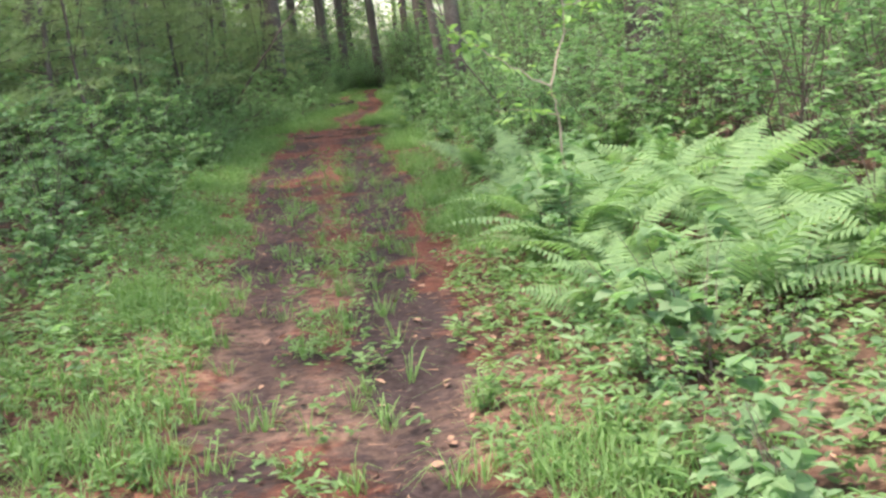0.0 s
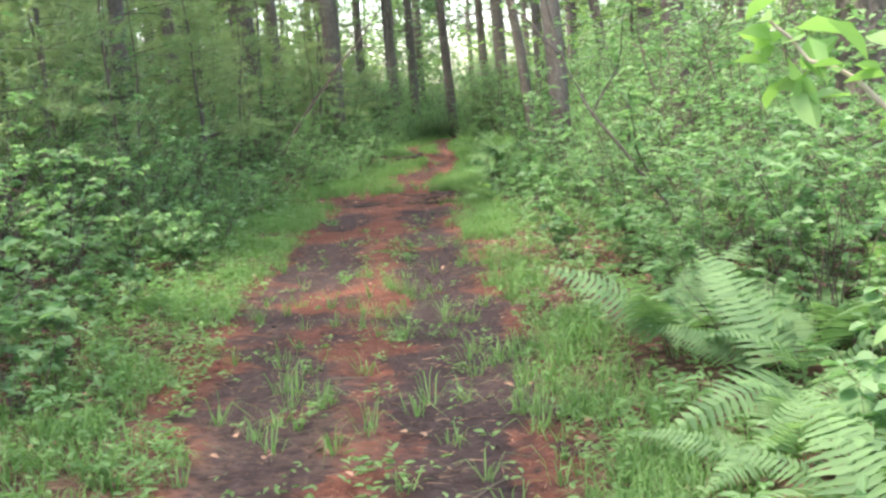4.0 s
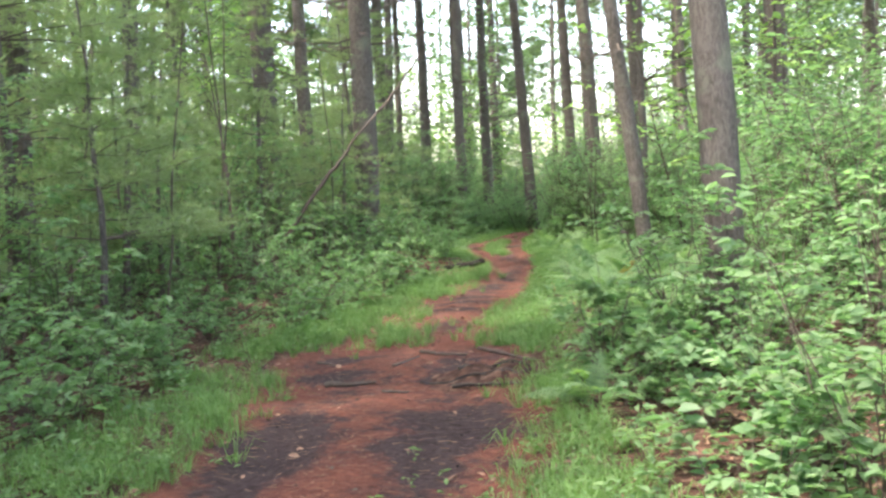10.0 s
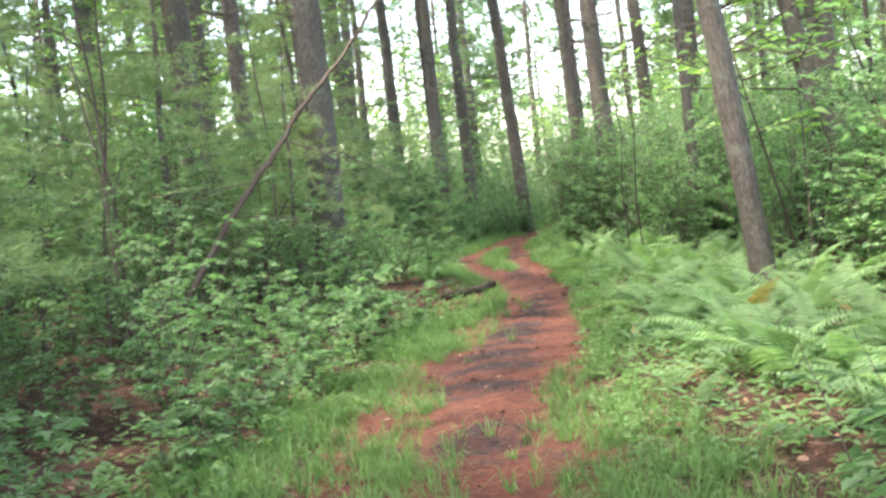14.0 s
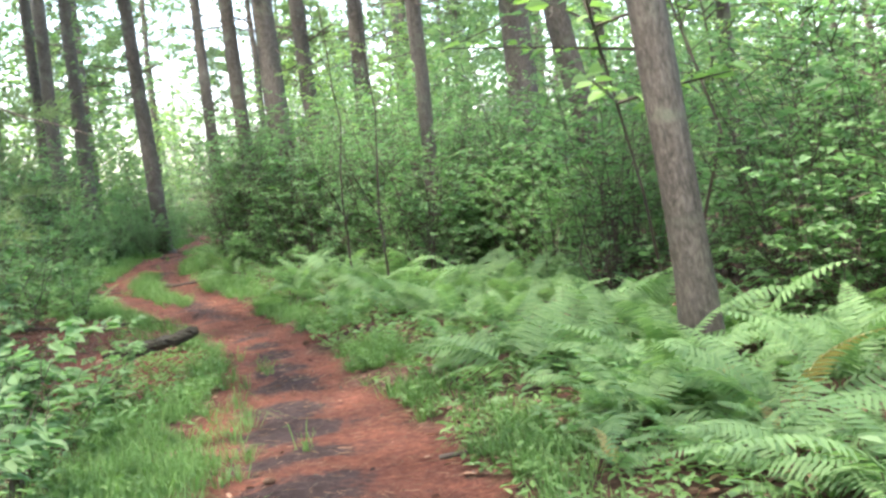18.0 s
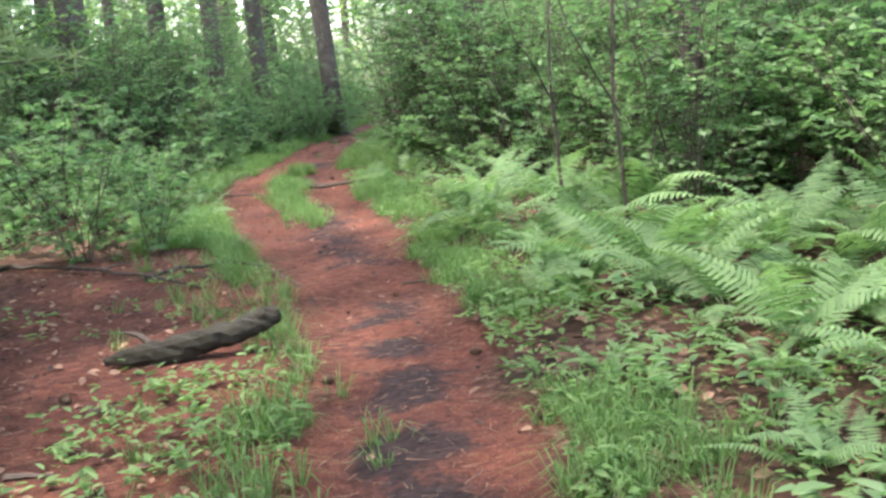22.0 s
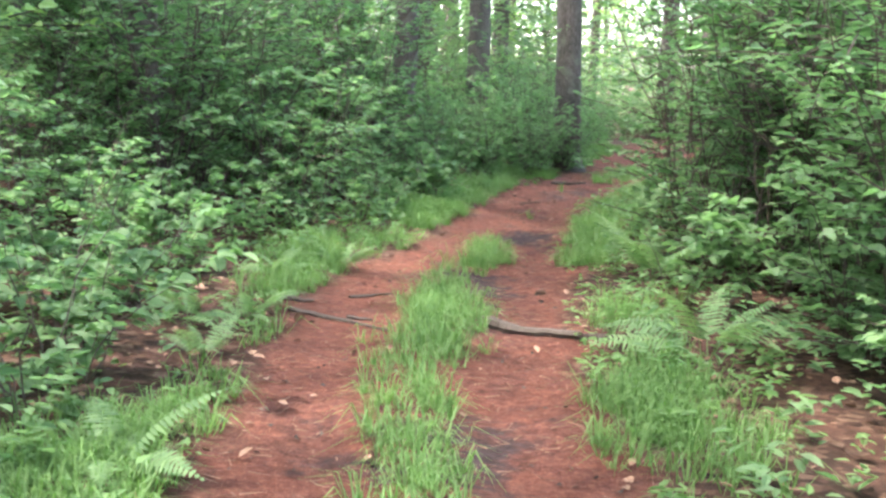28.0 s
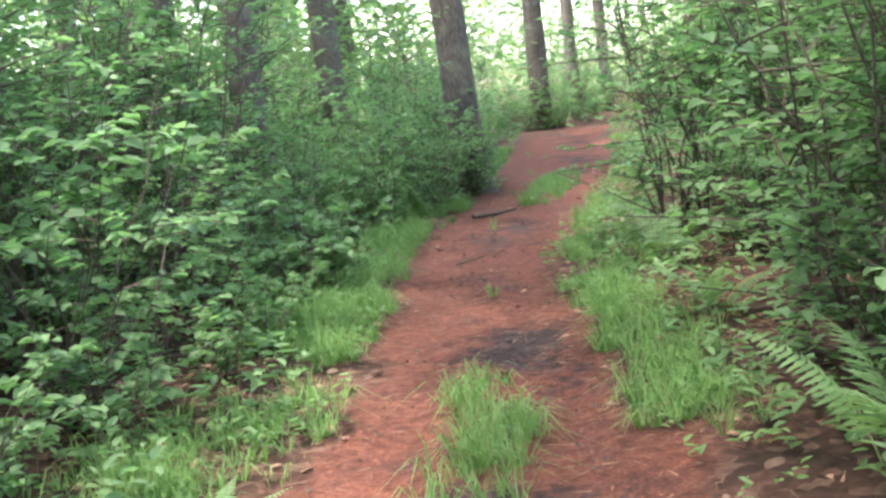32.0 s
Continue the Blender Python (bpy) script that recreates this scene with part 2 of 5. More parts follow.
    p = node("ShaderNodeBsdfPrincipled", Roughness=0.95)
    p.inputs["Specular IOR Level"].default_value = 0.2
    link(col, p.inputs["Base Color"])
    hsum = node("ShaderNodeMath"); hsum.operation = "MULTIPLY_ADD"; hsum.inputs[1].default_value = 0.7
    link(cell.outputs["Distance"], hsum.inputs[0]); link(nh.outputs[0], hsum.inputs[2])
    bump = node("ShaderNodeBump", Strength=0.9, Distance=0.025)
    link(hsum.outputs[0], bump.inputs["Height"]); link(bump.outputs[0], p.inputs["Normal"])
    link(p.outputs[0], out.inputs["Surface"])
    return m


M_GROUND = ground_material("forest_floor")
M_LEAF = leaf_material("shrub_leaf", (0.078, 0.162, 0.083), (0.172, 0.285, 0.142), (1.2, 1.5, 0.95), 0.5, 0.52, sheen=0.32)
M_LEAF_PALE = leaf_material("pale_leaf", (0.13, 0.235, 0.09), (0.27, 0.42, 0.18), (1.25, 1.5, 0.7), 0.5, 0.6)
M_FERN = leaf_material("fern_leaf", (0.072, 0.148, 0.07), (0.18, 0.30, 0.14), (1.15, 1.35, 0.8), 0.45, 0.6, 2.0)
M_FERN_DRY = leaf_material("yellowing_fern_leaf", (0.17, 0.155, 0.07), (0.31, 0.28, 0.14), (1.4, 1.3, 0.6), 0.45, 0.6, 2.0)
M_GRASS = leaf_material("grass_blade", (0.055, 0.125, 0.046), (0.155, 0.27, 0.098), (1.05, 1.35, 0.75), 0.45, 0.6, 1.0)
M_WEED = leaf_material("weed_leaf", (0.065, 0.132, 0.055), (0.165, 0.285, 0.115), (1.1, 1.35, 0.75), 0.45, 0.5, 1.0)
M_NEEDLE = leaf_material("pine_needle", (0.125, 0.19, 0.098), (0.24, 0.33, 0.162), (1.3, 1.45, 0.95), 0.4, 0.5, 2.0)
M_CANOPY = leaf_material("canopy_needle", (0.045, 0.08, 0.045), (0.115, 0.175, 0.085), (1.3, 1.5, 0.95), 0.45, 0.5, 0.5)
M_FAR = leaf_material("far_leaf", (0.08, 0.14, 0.075), (0.175, 0.265, 0.14), (1.3, 1.5, 0.95), 0.5, 0.5, 0.3)
M_BARK = bark_material("pine_bark", (0.022, 0.019, 0.017), (0.14, 0.123, 0.107), lichen=0.3)
M_BARK_DARK = bark_material("dark_wet_bark", (0.016, 0.013, 0.011), (0.07, 0.059, 0.05))
M_TWIG = plain_material("twig_bark", (0.034, 0.027, 0.021), (0.115, 0.092, 0.074), 40.0)
M_TWIG_PALE = plain_material("pale_twig_bark", (0.14, 0.115, 0.085), (0.36, 0.31, 0.24), 40.0)
M_DEADWOOD = plain_material("dead_wood", (0.014, 0.012, 0.010), (0.085, 0.068, 0.055), 35.0, 0.9, 0.008)
M_MOSS = plain_material("mossy_rotten_wood", (0.007, 0.007, 0.006), (0.036, 0.034, 0.022), 26.0, 0.95, 0.012)
M_LITTER = plain_material("dead_leaf", (0.07, 0.035, 0.023), (0.29, 0.18, 0.12), 25.0, 0.8)
M_CONE = plain_material("pine_cone_scale", (0.03, 0.018, 0.012), (0.12, 0.07, 0.045), 60.0)


# ---- mesh helpers ----
def mesh_of(name, verts, faces, mat, smooth=False):
    me = bpy.data.meshes.new(name)
    me.from_pydata(np.asarray(verts, float).tolist(), [], [list(f) for f in faces] if not isinstance(faces, np.ndarray) else faces.tolist())
    me.materials.append(mat)
    if smooth:
        me.shade_smooth()
    me.update()
    return me


def merged(chunks):
    """Joins (verts, faces) chunks into one pair."""
    vs, fs, n = [], [], 0
    for v, f in chunks:
        v = np.asarray(v, float)
        vs.append(v)
        fs.extend([tuple(int(i) + n for i in q) for q in f])
        n += len(v)
    return np.concatenate(vs), fs


def unit(v):
    return v / np.maximum(np.linalg.norm(v, axis=-1, keepdims=True), 1e-9)


def tube(points, radii, sides=6, rough=0.0, seed=0):
    """A tapered limb along points, closed at its tip."""
    pts, r = np.asarray(points, float), np.asarray(radii, float)
    g = np.random.default_rng(seed)
    tang = unit(np.gradient(pts, axis=0))
    ref = np.array([0.31, 0.95, 0.05]) if abs(tang[0][2]) > 0.8 else np.array([0.0, 0.05, 1.0])
    a = unit(np.cross(tang, ref))
    b = np.cross(tang, a)
    ang = np.linspace(0, 2 * np.pi, sides, endpoint=False)
    k = 1 + rough * g.normal(size=(len(pts), sides))
    ring = pts[:, None] + (r[:, None] * k)[..., None] * (np.cos(ang)[None, :, None] * a[:, None] + np.sin(ang)[None, :, None] * b[:, None])
    v = ring.reshape(-1, 3)
    f = []
    for i in range(len(pts) - 1):
        for j in range(sides):
            j2 = (j + 1) % sides
            f.append((i * sides + j, i * sides + j2, (i + 1) * sides + j2, (i + 1) * sides + j))
    f.append(tuple(range((len(pts) - 1) * sides, len(pts) * sides)))
    f.append(tuple(range(sides - 1, -1, -1)))
    return v, f


def leaf_blades(pos, way, up, length, width, fold=0.18, droop=0.15):
    """Pointed oval leaves folded along the midrib: two quads each. All arguments are arrays over the leaves."""
    way = unit(way)
    side = unit(np.cross(way, up))
    nrm = np.cross(side, way)
    L, W = length[:, None], width[:, None]
    p0 = pos
    r1 = pos + way * L * 0.32 + side * W * 0.5 + nrm * W * fold
    r2 = pos + way * L * 0.70 + side * W * 0.38 + nrm * (W * fold - L * droop * 0.5)
    tip = pos + way * L - nrm * L * droop
    l1 = pos + way * L * 0.32 - side * W * 0.5 + nrm * W * fold
    l2 = pos + way * L * 0.70 - side * W * 0.38 + nrm * (W * fold - L * droop * 0.5)
    v = np.stack([p0, r1, r2, tip, l2, l1], 1).reshape(-1, 3)
    base = np.arange(len(pos))[:, None] * 6
    f = np.concatenate([base + [0, 1, 2, 3], base + [0, 3, 4, 5]], 1).reshape(-1, 4)
    return v, f


def spikes(pos, way, length, width, g):
    """Thin single-triangle needles or dry stalks."""
    way = unit(way)
    side = unit(np.cross(way, g.normal(size=pos.shape)))
    v = np.stack([pos + side * width[:, None] / 2, pos - side * width[:, None] / 2, pos + way * length[:, None]], 1).reshape(-1, 3)
    f = np.arange(len(pos) * 3).reshape(-1, 3)
    return v, f


def part(name, me, parent, label="", m=None):
    ob = new(name, me)
    ob.parent = parent
    if m is not None:
        ob.matrix_basis = m
    if label:
        tagged(ob, label)
    return ob


def thing(name, label, category, group="", kind="", at=None, data=None):
    ob = new(name, data)
    tagged(ob, label, category, group, kind)
    if at is not None:
        ob.matrix_basis = at
    return ob


# ---- the trail and the lie of the ground ----
TRAIL = [(-60, -1.6, -0.1), (-25, -0.95, 0.55), (-20, -0.9, 0.62), (-18, -0.82, 0.75), (-15, -0.75, 1.0), (-12, -0.9, 1.2), (-9, -0.95, 1.4),
         (-6, -0.85, 1.42), (-3, -0.75, 1.5), (0, -0.68, 1.68), (1.2, -0.7, 1.72), (3, -0.1, 1.6), (5, 0.15, 1.75), (7.5, 0.6, 2.1),
         (9.3, 1.1, 2.25), (10.6, 1.5, 2.4), (12, 1.75, 2.55), (14.5, 1.75, 2.65), (16.5, 1.5, 2.8), (18, 1.4, 2.8), (20, 1.25, 2.8),
         (22, 1.25, 2.9), (23.5, 1.4, 3.0), (25, 1.9, 3.1), (26.5, 2.2, 3.3), (28.5, 2.5, 3.6), (30, 2.7, 4.15), (33, 3.7, 5.2),
         (36, 4.6, 6.3), (38, 5.0, 6.9), (41, 5.7, 7.8), (44, 6.5, 8.2), (46, 7.6, 8.9), (48, 8.9, 9.5), (55, 12.4, 12.6), (120, 40, 40.3)]
_ty, _tl, _tr = (np.array(c, float) for c in zip(*TRAIL))


def trail_edges(y):
    return np.interp(y, _ty, _tl), np.interp(y, _ty, _tr)


def wobble(x, y, s, seed=0.0):
    return noise.noise(Vector((x * s + seed, y * s - seed, seed)))


def ground_z(x, y):
    """Height of the ground: worn hollow trail, low verges, uneven floor."""
    l, r = trail_edges(y)
    mid, half = (l + r) / 2, (r - l) / 2
    u = (x - mid) / half
    off = max(0.0, abs(x - mid) - half)
    bank = 0.06 * min(1.0, off / 0.6)
    far = min(1.0, off / 4.0)
    z = bank + 0.10 * far * wobble(x, y, 0.35, 3.1) + 0.02 * wobble(x, y, 1.4, 7.7) + 0.008 * wobble(x, y, 5.0, 1.3)
    if abs(u) < 1.2:
        z -= 0.025 * math.exp(-((abs(u) - 0.5) / 0.25) ** 2)
    away = max(0.0, math.hypot(x - 2, y - 10) - 60)
    return z + 0.00012 * away * away if away < 200 else z + 4.8


def build_ground():
    fx = np.concatenate([[-400, -200, -100, -60, -40, -30, -24, -19, -15, -12, -10, -8.4, -7.2], np.arange(-6.2, 9.4, 0.13),
                         [10.2, 11.5, 13, 15, 18, 22, 28, 36, 48, 70, 110, 200, 400]])
    fy = np.concatenate([[-400, -200, -100, -60, -45, -36, -31, -28, -26.5], np.arange(-25.5, 44, 0.13), [45, 47, 49, 52, 56, 61, 68, 78, 95, 130, 200, 300, 400]])
    nx, ny = len(fx), len(fy)
    zs, tr, so, sun_pale = (np.zeros((ny, nx)) for _ in range(4))
    for j, y in enumerate(fy):
        l, r = trail_edges(y)
        for i, x in enumerate(fx):
            zs[j, i] = ground_z(float(x), float(y))
            if -7 < x < 20:
                e = min(x - l, r - x) + 0.22 * wobble(x, y, 1.5, 4.0) + 0.12 * wobble(x, y, 4.5, 8.0)
                tr[j, i] = min(1.0, max(0.0, 0.5 + e / 0.5))
                u = (x - (l + r) / 2) / ((r - l) / 2)
                s = 0.0
                if y < 1.5:      # two dark worn ruts on the first stretch
                    s = (0.22 + 0.9 * math.exp(-((abs(u) - 0.5) / 0.26) ** 2)) * ((0.66 if y < -15 else 0.58) + 0.8 * wobble(x, y, 0.6, 9.0) + 0.7 * wobble(x, y, 1.9, 4.0))
                    s *= 1.0 if y < -5 else 0.6
                elif 5 < y < 13.2:  # dark trodden hollows down the middle, between ridges of needles
                    wave = 0.5 + 0.5 * math.sin(y * 8.2 + 3.5 * wobble(x, y, 0.9, 8.0))
                    s = 0.62 * math.exp(-((u + 0.05) / 0.5) ** 2) * (0.15 + 0.75 * wave + 0.6 * wobble(x, y, 1.3, 5.0))
                else:
                    s = 0.36 * math.exp(-((u - 0.25) / 0.6) ** 2) * (0.35 + 1.5 * wobble(x, y, 0.8, 2.0))
                if 9.5 < y < 17.5 and x < l:   # bare needle-strewn patch beside the trail
                    tr[j, i] = max(tr[j, i], 0.62 * min(1.0, (y - 9.5) / 1.0, (17.5 - y) / 1.0) * min(1.0, max(0.0, (x - l + 2.3) / 0.6)))
                so[j, i] = max(0.0, s)
                if y < -12:      # pale dry needles in patches, painted in place of sun dapples
                    sun_pale[j, i] = min(0.8, max(0.0, 3.0 * (wobble(x, y, 0.8, 21.0) + 0.08))) * min(1.0, max(0.0, (-12 - y) / 3)) * max(0.0, 1 - 1.1 * s)
    X, Y = np.meshgrid(fx, fy)
    v = np.stack([X, Y, zs], -1).reshape(-1, 3)
    idx = np.arange(nx * ny).reshape(ny, nx)
    quads = np.stack([idx[:-1, :-1], idx[:-1, 1:], idx[1:, 1:], idx[1:, :-1]], -1).reshape(-1, 4)
    on = (tr.reshape(-1)[quads] > 0.7).all(1)
    for name, sel, label, cat in (("ground", ~on, "brown forest floor of dead leaves and needles", "ground"),
                                  ("trail", on, "trodden dirt trail covered in red-brown pine needles", "path")):
        q = quads[sel]
        used = np.unique(q)
        remap = np.zeros(nx * ny, int)
        remap[used] = np.arange(len(used))
        me = mesh_of(name, v[used], remap[q], M_GROUND, smooth=True)
        for key, arr in (("trail", tr), ("soil", so), ("pale", sun_pale)):
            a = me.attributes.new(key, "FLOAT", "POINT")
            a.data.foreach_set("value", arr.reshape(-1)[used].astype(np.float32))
        thing(name, label, cat, kind="structure", data=me)


build_ground()


def stand(x, y, turn=0.0, s=1.0, sink=0.0, lean=(0.0, 0.0)):
    return Matrix.LocRotScale((x, y, ground_z(x, y) - sink), Euler((radians(lean[0]), radians(lean[1]), radians(turn))), Vector((s, s, s)) if not isinstance(s, tuple) else Vector(s))


# ---- pines ----
def pine_trunk(height, d, seed, sway=0.25, flare=0.5):
    g = np.random.default_rng(seed)
    n = 26
    h = np.concatenate([[-0.3, 0.0, 0.12, 0.3, 0.6], np.linspace(1.0, height, n - 5)])
    bend = np.cumsum(g.normal(size=(n, 2)) * 0.035, 0) * sway * 2
    r = d / 2 * (1 - 0.82 * (np.maximum(h, 0) / height) ** 1.1) + d * flare * np.exp(-np.maximum(h, 0) / 0.22) * 0.5
    pts = np.stack([bend[:, 0] - bend[1, 0], bend[:, 1] - bend[1, 1], h], 1)
    return tube(pts, r, 14, 0.035, seed), pts, r


def limb(length, r0, seed, rise=0.1, kinks=5, twigs=3):
    """A bare dead branch that starts at the origin and runs along +x, with side twigs."""
    g = np.random.default_rng(seed)
    t = np.linspace(0, 1, kinks + 2)
    p = np.stack([t * length, np.cumsum(g.normal(size=len(t))) * 0.03 * length, t * length * rise + np.cumsum(g.normal(size=len(t))) * 0.035 * length], 1)
    p -= p[0]
    chunks = [tube(p, r0 * (1 - 0.85 * t), 5, 0.06, seed)]
    for k in range(twigs):
        i = g.integers(1, len(t) - 1)
        w = unit(np.array([0.7, g.choice([-1, 1]) * g.uniform(0.4, 0.9), g.uniform(-0.3, 0.6)]))
        q = p[i] + np.linspace(0, 1, 4)[:, None] * w * length * g.uniform(0.2, 0.4) + g.normal(size=(4, 3)) * 0.01 * length
        q[0] = p[i]
        chunks.append(tube(q, r0 * 0.4 * np.array([1, 0.75, 0.5, 0.2]), 4, 0.0, seed + k))
    return merged(chunks)


BRANCHES = []
for k in range(6):
    whorl = []
    for w in range(4):   # three or four bare limbs leave the trunk at one height
        v, f = limb((1.0, 0.7, 0.85, 0.5)[w], 0.017, 40 + 7 * k + w, rise=[-0.1, 0.25, 0.1, -0.25, 0.4, 0.05][(k + w) % 6])
        a = radians(92 * w + 25 * math.sin(5 * k + w))
        turned = np.stack([v[:, 0] * math.cos(a) - v[:, 1] * math.sin(a), v[:, 0] * math.sin(a) + v[:, 1] * math.cos(a), v[:, 2] + 0.05 * w], 1)
        whorl.append((turned, f))
    v, f = merged(whorl)
    BRANCHES.append(mesh_of("dead_whorl", v, f, M_TWIG))


def pine_crown(height, start, seed, boughs=40, reach=2.3, tufts=12, needles=7, size=0.44):
    g = np.random.default_rng(seed)
    pos, way = [], []
    for b in range(boughs):
        t = (b + g.uniform(0, 1)) / boughs
        z = start + (height - start) * t
        span = reach * (1 - t) ** 0.6 * g.uniform(0.6, 1.15) + 0.35
        a = g.uniform(0, 2 * np.pi)
        d = np.array([math.cos(a), math.sin(a), g.uniform(-0.15, 0.35)])
        for _ in range(tufts):
            s = g.uniform(0.25, 1.0) ** 0.7
            c = d * span * s + g.normal(size=3) * [0.22, 0.22, 0.12] * (0.5 + s) + [0, 0, z]
            w = unit(d + g.normal(size=(needles, 3)) * 0.75)
            pos.append(np.repeat(c[None], needles, 0) + g.normal(size=(needles, 3)) * 0.05)
            way.append(w)
    pos, way = np.concatenate(pos), np.concatenate(way)
    n = len(pos)
    return spikes(pos, way, g.uniform(0.6, 1.2, n) * size, g.uniform(0.05, 0.10, n) * size / 0.34, g)


def make_pine(name, d, height, crown_from, seed, label, mat=None, branches=10, reach=2.4, sway=0.25):
    root = thing(name, label, "tree", group="pines of the wood")
    (v, f), pts, r = pine_trunk(height, d, seed, sway)
    part("trunk", mesh_of("trunk", v, f, mat or M_BARK, smooth=True), root)
    v, f = pine_crown(height, crown_from, seed + 1, reach=reach)
    part("crown", mesh_of("crown", v, f, M_CANOPY), root)
    g = np.random.default_rng(seed + 2)
    for k in range(branches):
        z = g.uniform(3.4, crown_from + 1.0)
        i = int(np.argmin(abs(pts[:, 2] - z)))
        a = g.uniform(0, 360)
        s = g.uniform(0.5, 1.1) if z < 4.5 else g.uniform(0.7, 1.8)
        o = np.array([pts[i, 0], pts[i, 1], z])
        part("dead_whorl", BRANCHES[k % 6], root, m=Matrix.LocRotScale(o, Euler((0, radians(g.uniform(-20, 15)), radians(a))), Vector((s, s, s))))
    return root


TREES = []
PINE_KINDS = []
for k, (d, h, c, w) in enumerate([(0.32, 22, 11.0, 4.6), (0.45, 25, 12.0, 5.4), (0.22, 19, 10.0, 3.8), (0.55, 26, 12.5, 5.8), (0.36, 23, 11.5, 5.0), (0.13, 13, 7.0, 2.4)]):
    PINE_KINDS.append((d, make_pine("pine_tree", d, h, c, 100 + 10 * k, "tall straight pine with grey-brown bark and dead lower branches", reach=w)))


def plant_pine(x, y, d, turn=0.0, lean=(0.0, 0.0), stretch=1.0):
    """A copy of the pine whose girth is nearest, brought to the girth wanted."""
    d0, src = min(PINE_KINDS, key=lambda p: abs(p[0] - d))
    s = d / d0
    TREES.append((x, y))
    m = pose(x, y, ground_z(x, y), lean[0], lean[1], 0) @ pose(0, 0, 0, 0, 0, turn) @ Matrix.Diagonal((s, s, stretch, 1))
    return copy_thing(src, m)


PINES = [  # x, y, girth, lean east, lean north (degrees)
    (3.27, -0.45, 0.33, -1.5, 0), (-0.7, 12.7, 0.50, 0, 0), (4.10, 7.9, 0.26, -6, 0), (7.75, 15.4, 0.36, -8, 2),
    (5.27, 23.8, 0.48, -1.4, 0), (4.6, 24.5, 0.33, -0.9, 0), (4.05, 34.8, 0.46, -2.7, 0), 
    (-3.3, 17.3, 0.55, -1.8, 0), (-2.7, 19.4, 0.40, -0.9, 0), (5.86, 1.58, 0.42, -2.5, 0), (-4.7, -2.4, 0.25, -1.4, 0), (-4.3, -4.4, 0.25, -0.9, 0),
    (-5.0, 5.9, 0.35, 0, 0), (5.2, -7.3, 0.60, -0.5, 0), (1.3, 32.0, 0.38, 0.9, 0),
    (2.5, 39.9, 0.50, 0, 0), (7.78, 30.6, 0.45, -1.8, 0), (9.1, 30.7, 0.50, 0.5, 0), (5.4, 16.1, 0.20, 0.5, 0), (10.9, 24.7, 0.75, 0, 0),
    (7.4, 21.7, 0.30, 0, 0),
    (-1.4, 32.1, 0.50, -0.9, 0), (-2.3, 33.6, 0.35, -0.5, 0), (-1.0, 35.9, 0.30, -0.5, 0), (-0.1, 39.0, 0.50, -0.5, 0),
    (3.2, 47.1, 0.48, 0, 0), (1.4, 39.2, 0.34, -0.5, 0), (1.4, 44.7, 0.34, -0.5, 0), (-0.9, 26.2, 0.30, 0.5, 0), (8.2, 49.1, 0.55, -0.5, 0),
    # the pines at y -12.2 and -16.5 are added, unseen, to dapple the sun
    (8.6, -3.2, 0.40, 0.5, 0), (8.3, 2.2, 0.36, -0.5, 0), (-4.7, -12.2, 0.36, 0, 0), (-5.6, -16.5, 0.3, 1, 0), (-3.9, 1.6, 0.3, 0.5, 0), (-4.6, 10.2, 0.36, 0.5, 0), (-4.2, 24.2, 0.36, -0.5, 0), (-5.1, 28.8, 0.4, 0.5, 0),
    (10.6, 54.7, 0.40, -1.8, 0), (12.0, 56.4, 0.40, -0.9, 0), (1.7, 49.8, 0.60, -0.9, 0),
]
for k, (x, y, d, le, ln) in enumerate(PINES):
    plant_pine(x, y, d, k * 67.0, (-ln, le))


FOOTWAY = [(-26, 0.0), (-16, 0.4), (-8, 1.05), (-3, 0.7), (0, 0.0), (2, 0.1), (4.2, 0.7), (7.6, 1.6), (11, 2.3), (15, 2.15), (19.8, 1.8), (22, 1.9)]


def underfoot(x, y, gap):
    return y < 21 and abs(x - np.interp(y, [p[0] for p in FOOTWAY], [p[1] for p in FOOTWAY])) < gap


def near_trail(x, y, gap):
    l, r = trail_edges(y)
    return l - gap < x < r + gap


g = np.random.default_rng(11)
tries = 0
while len(TREES) < 72 and tries < 3000:   # the closer stand to the west, added to block sun and fill the sky
    tries += 1
    x, y = g.uniform(-19, -6.0), g.uniform(-9, 40)
    if min(math.hypot(x - a, y - b) for a, b in TREES) > 1.9:
        plant_pine(x, y, g.choice([0.15, 0.22, 0.3, 0.36, 0.45]), g.uniform(0, 360), (g.normal() * 1.3, g.normal() * 1.5))
tries = 0
while len(TREES) < 250 and tries < 8000:
    tries += 1
    x, y = g.uniform(-42, 46), g.uniform(-34, 95)
    close = 6.5 if y < 45 else 4.5
    if (near_trail(x, y, close) and y < 66) or min(math.hypot(x - a, y - b) for a, b in TREES) < 2.6:
        continue
    plant_pine(x, y, g.choice([0.12, 0.15, 0.22, 0.26, 0.3, 0.34, 0.4, 0.48]), g.uniform(0, 360), (g.normal() * 1.3, g.normal() * 1.5))
# the first of each kind stands in the wood as well
for k, (d, src) in enumerate(PINE_KINDS):
    src.matrix_basis = stand(-14.0 - 5 * k, -10.0 + 11 * k, 40.0 * k)


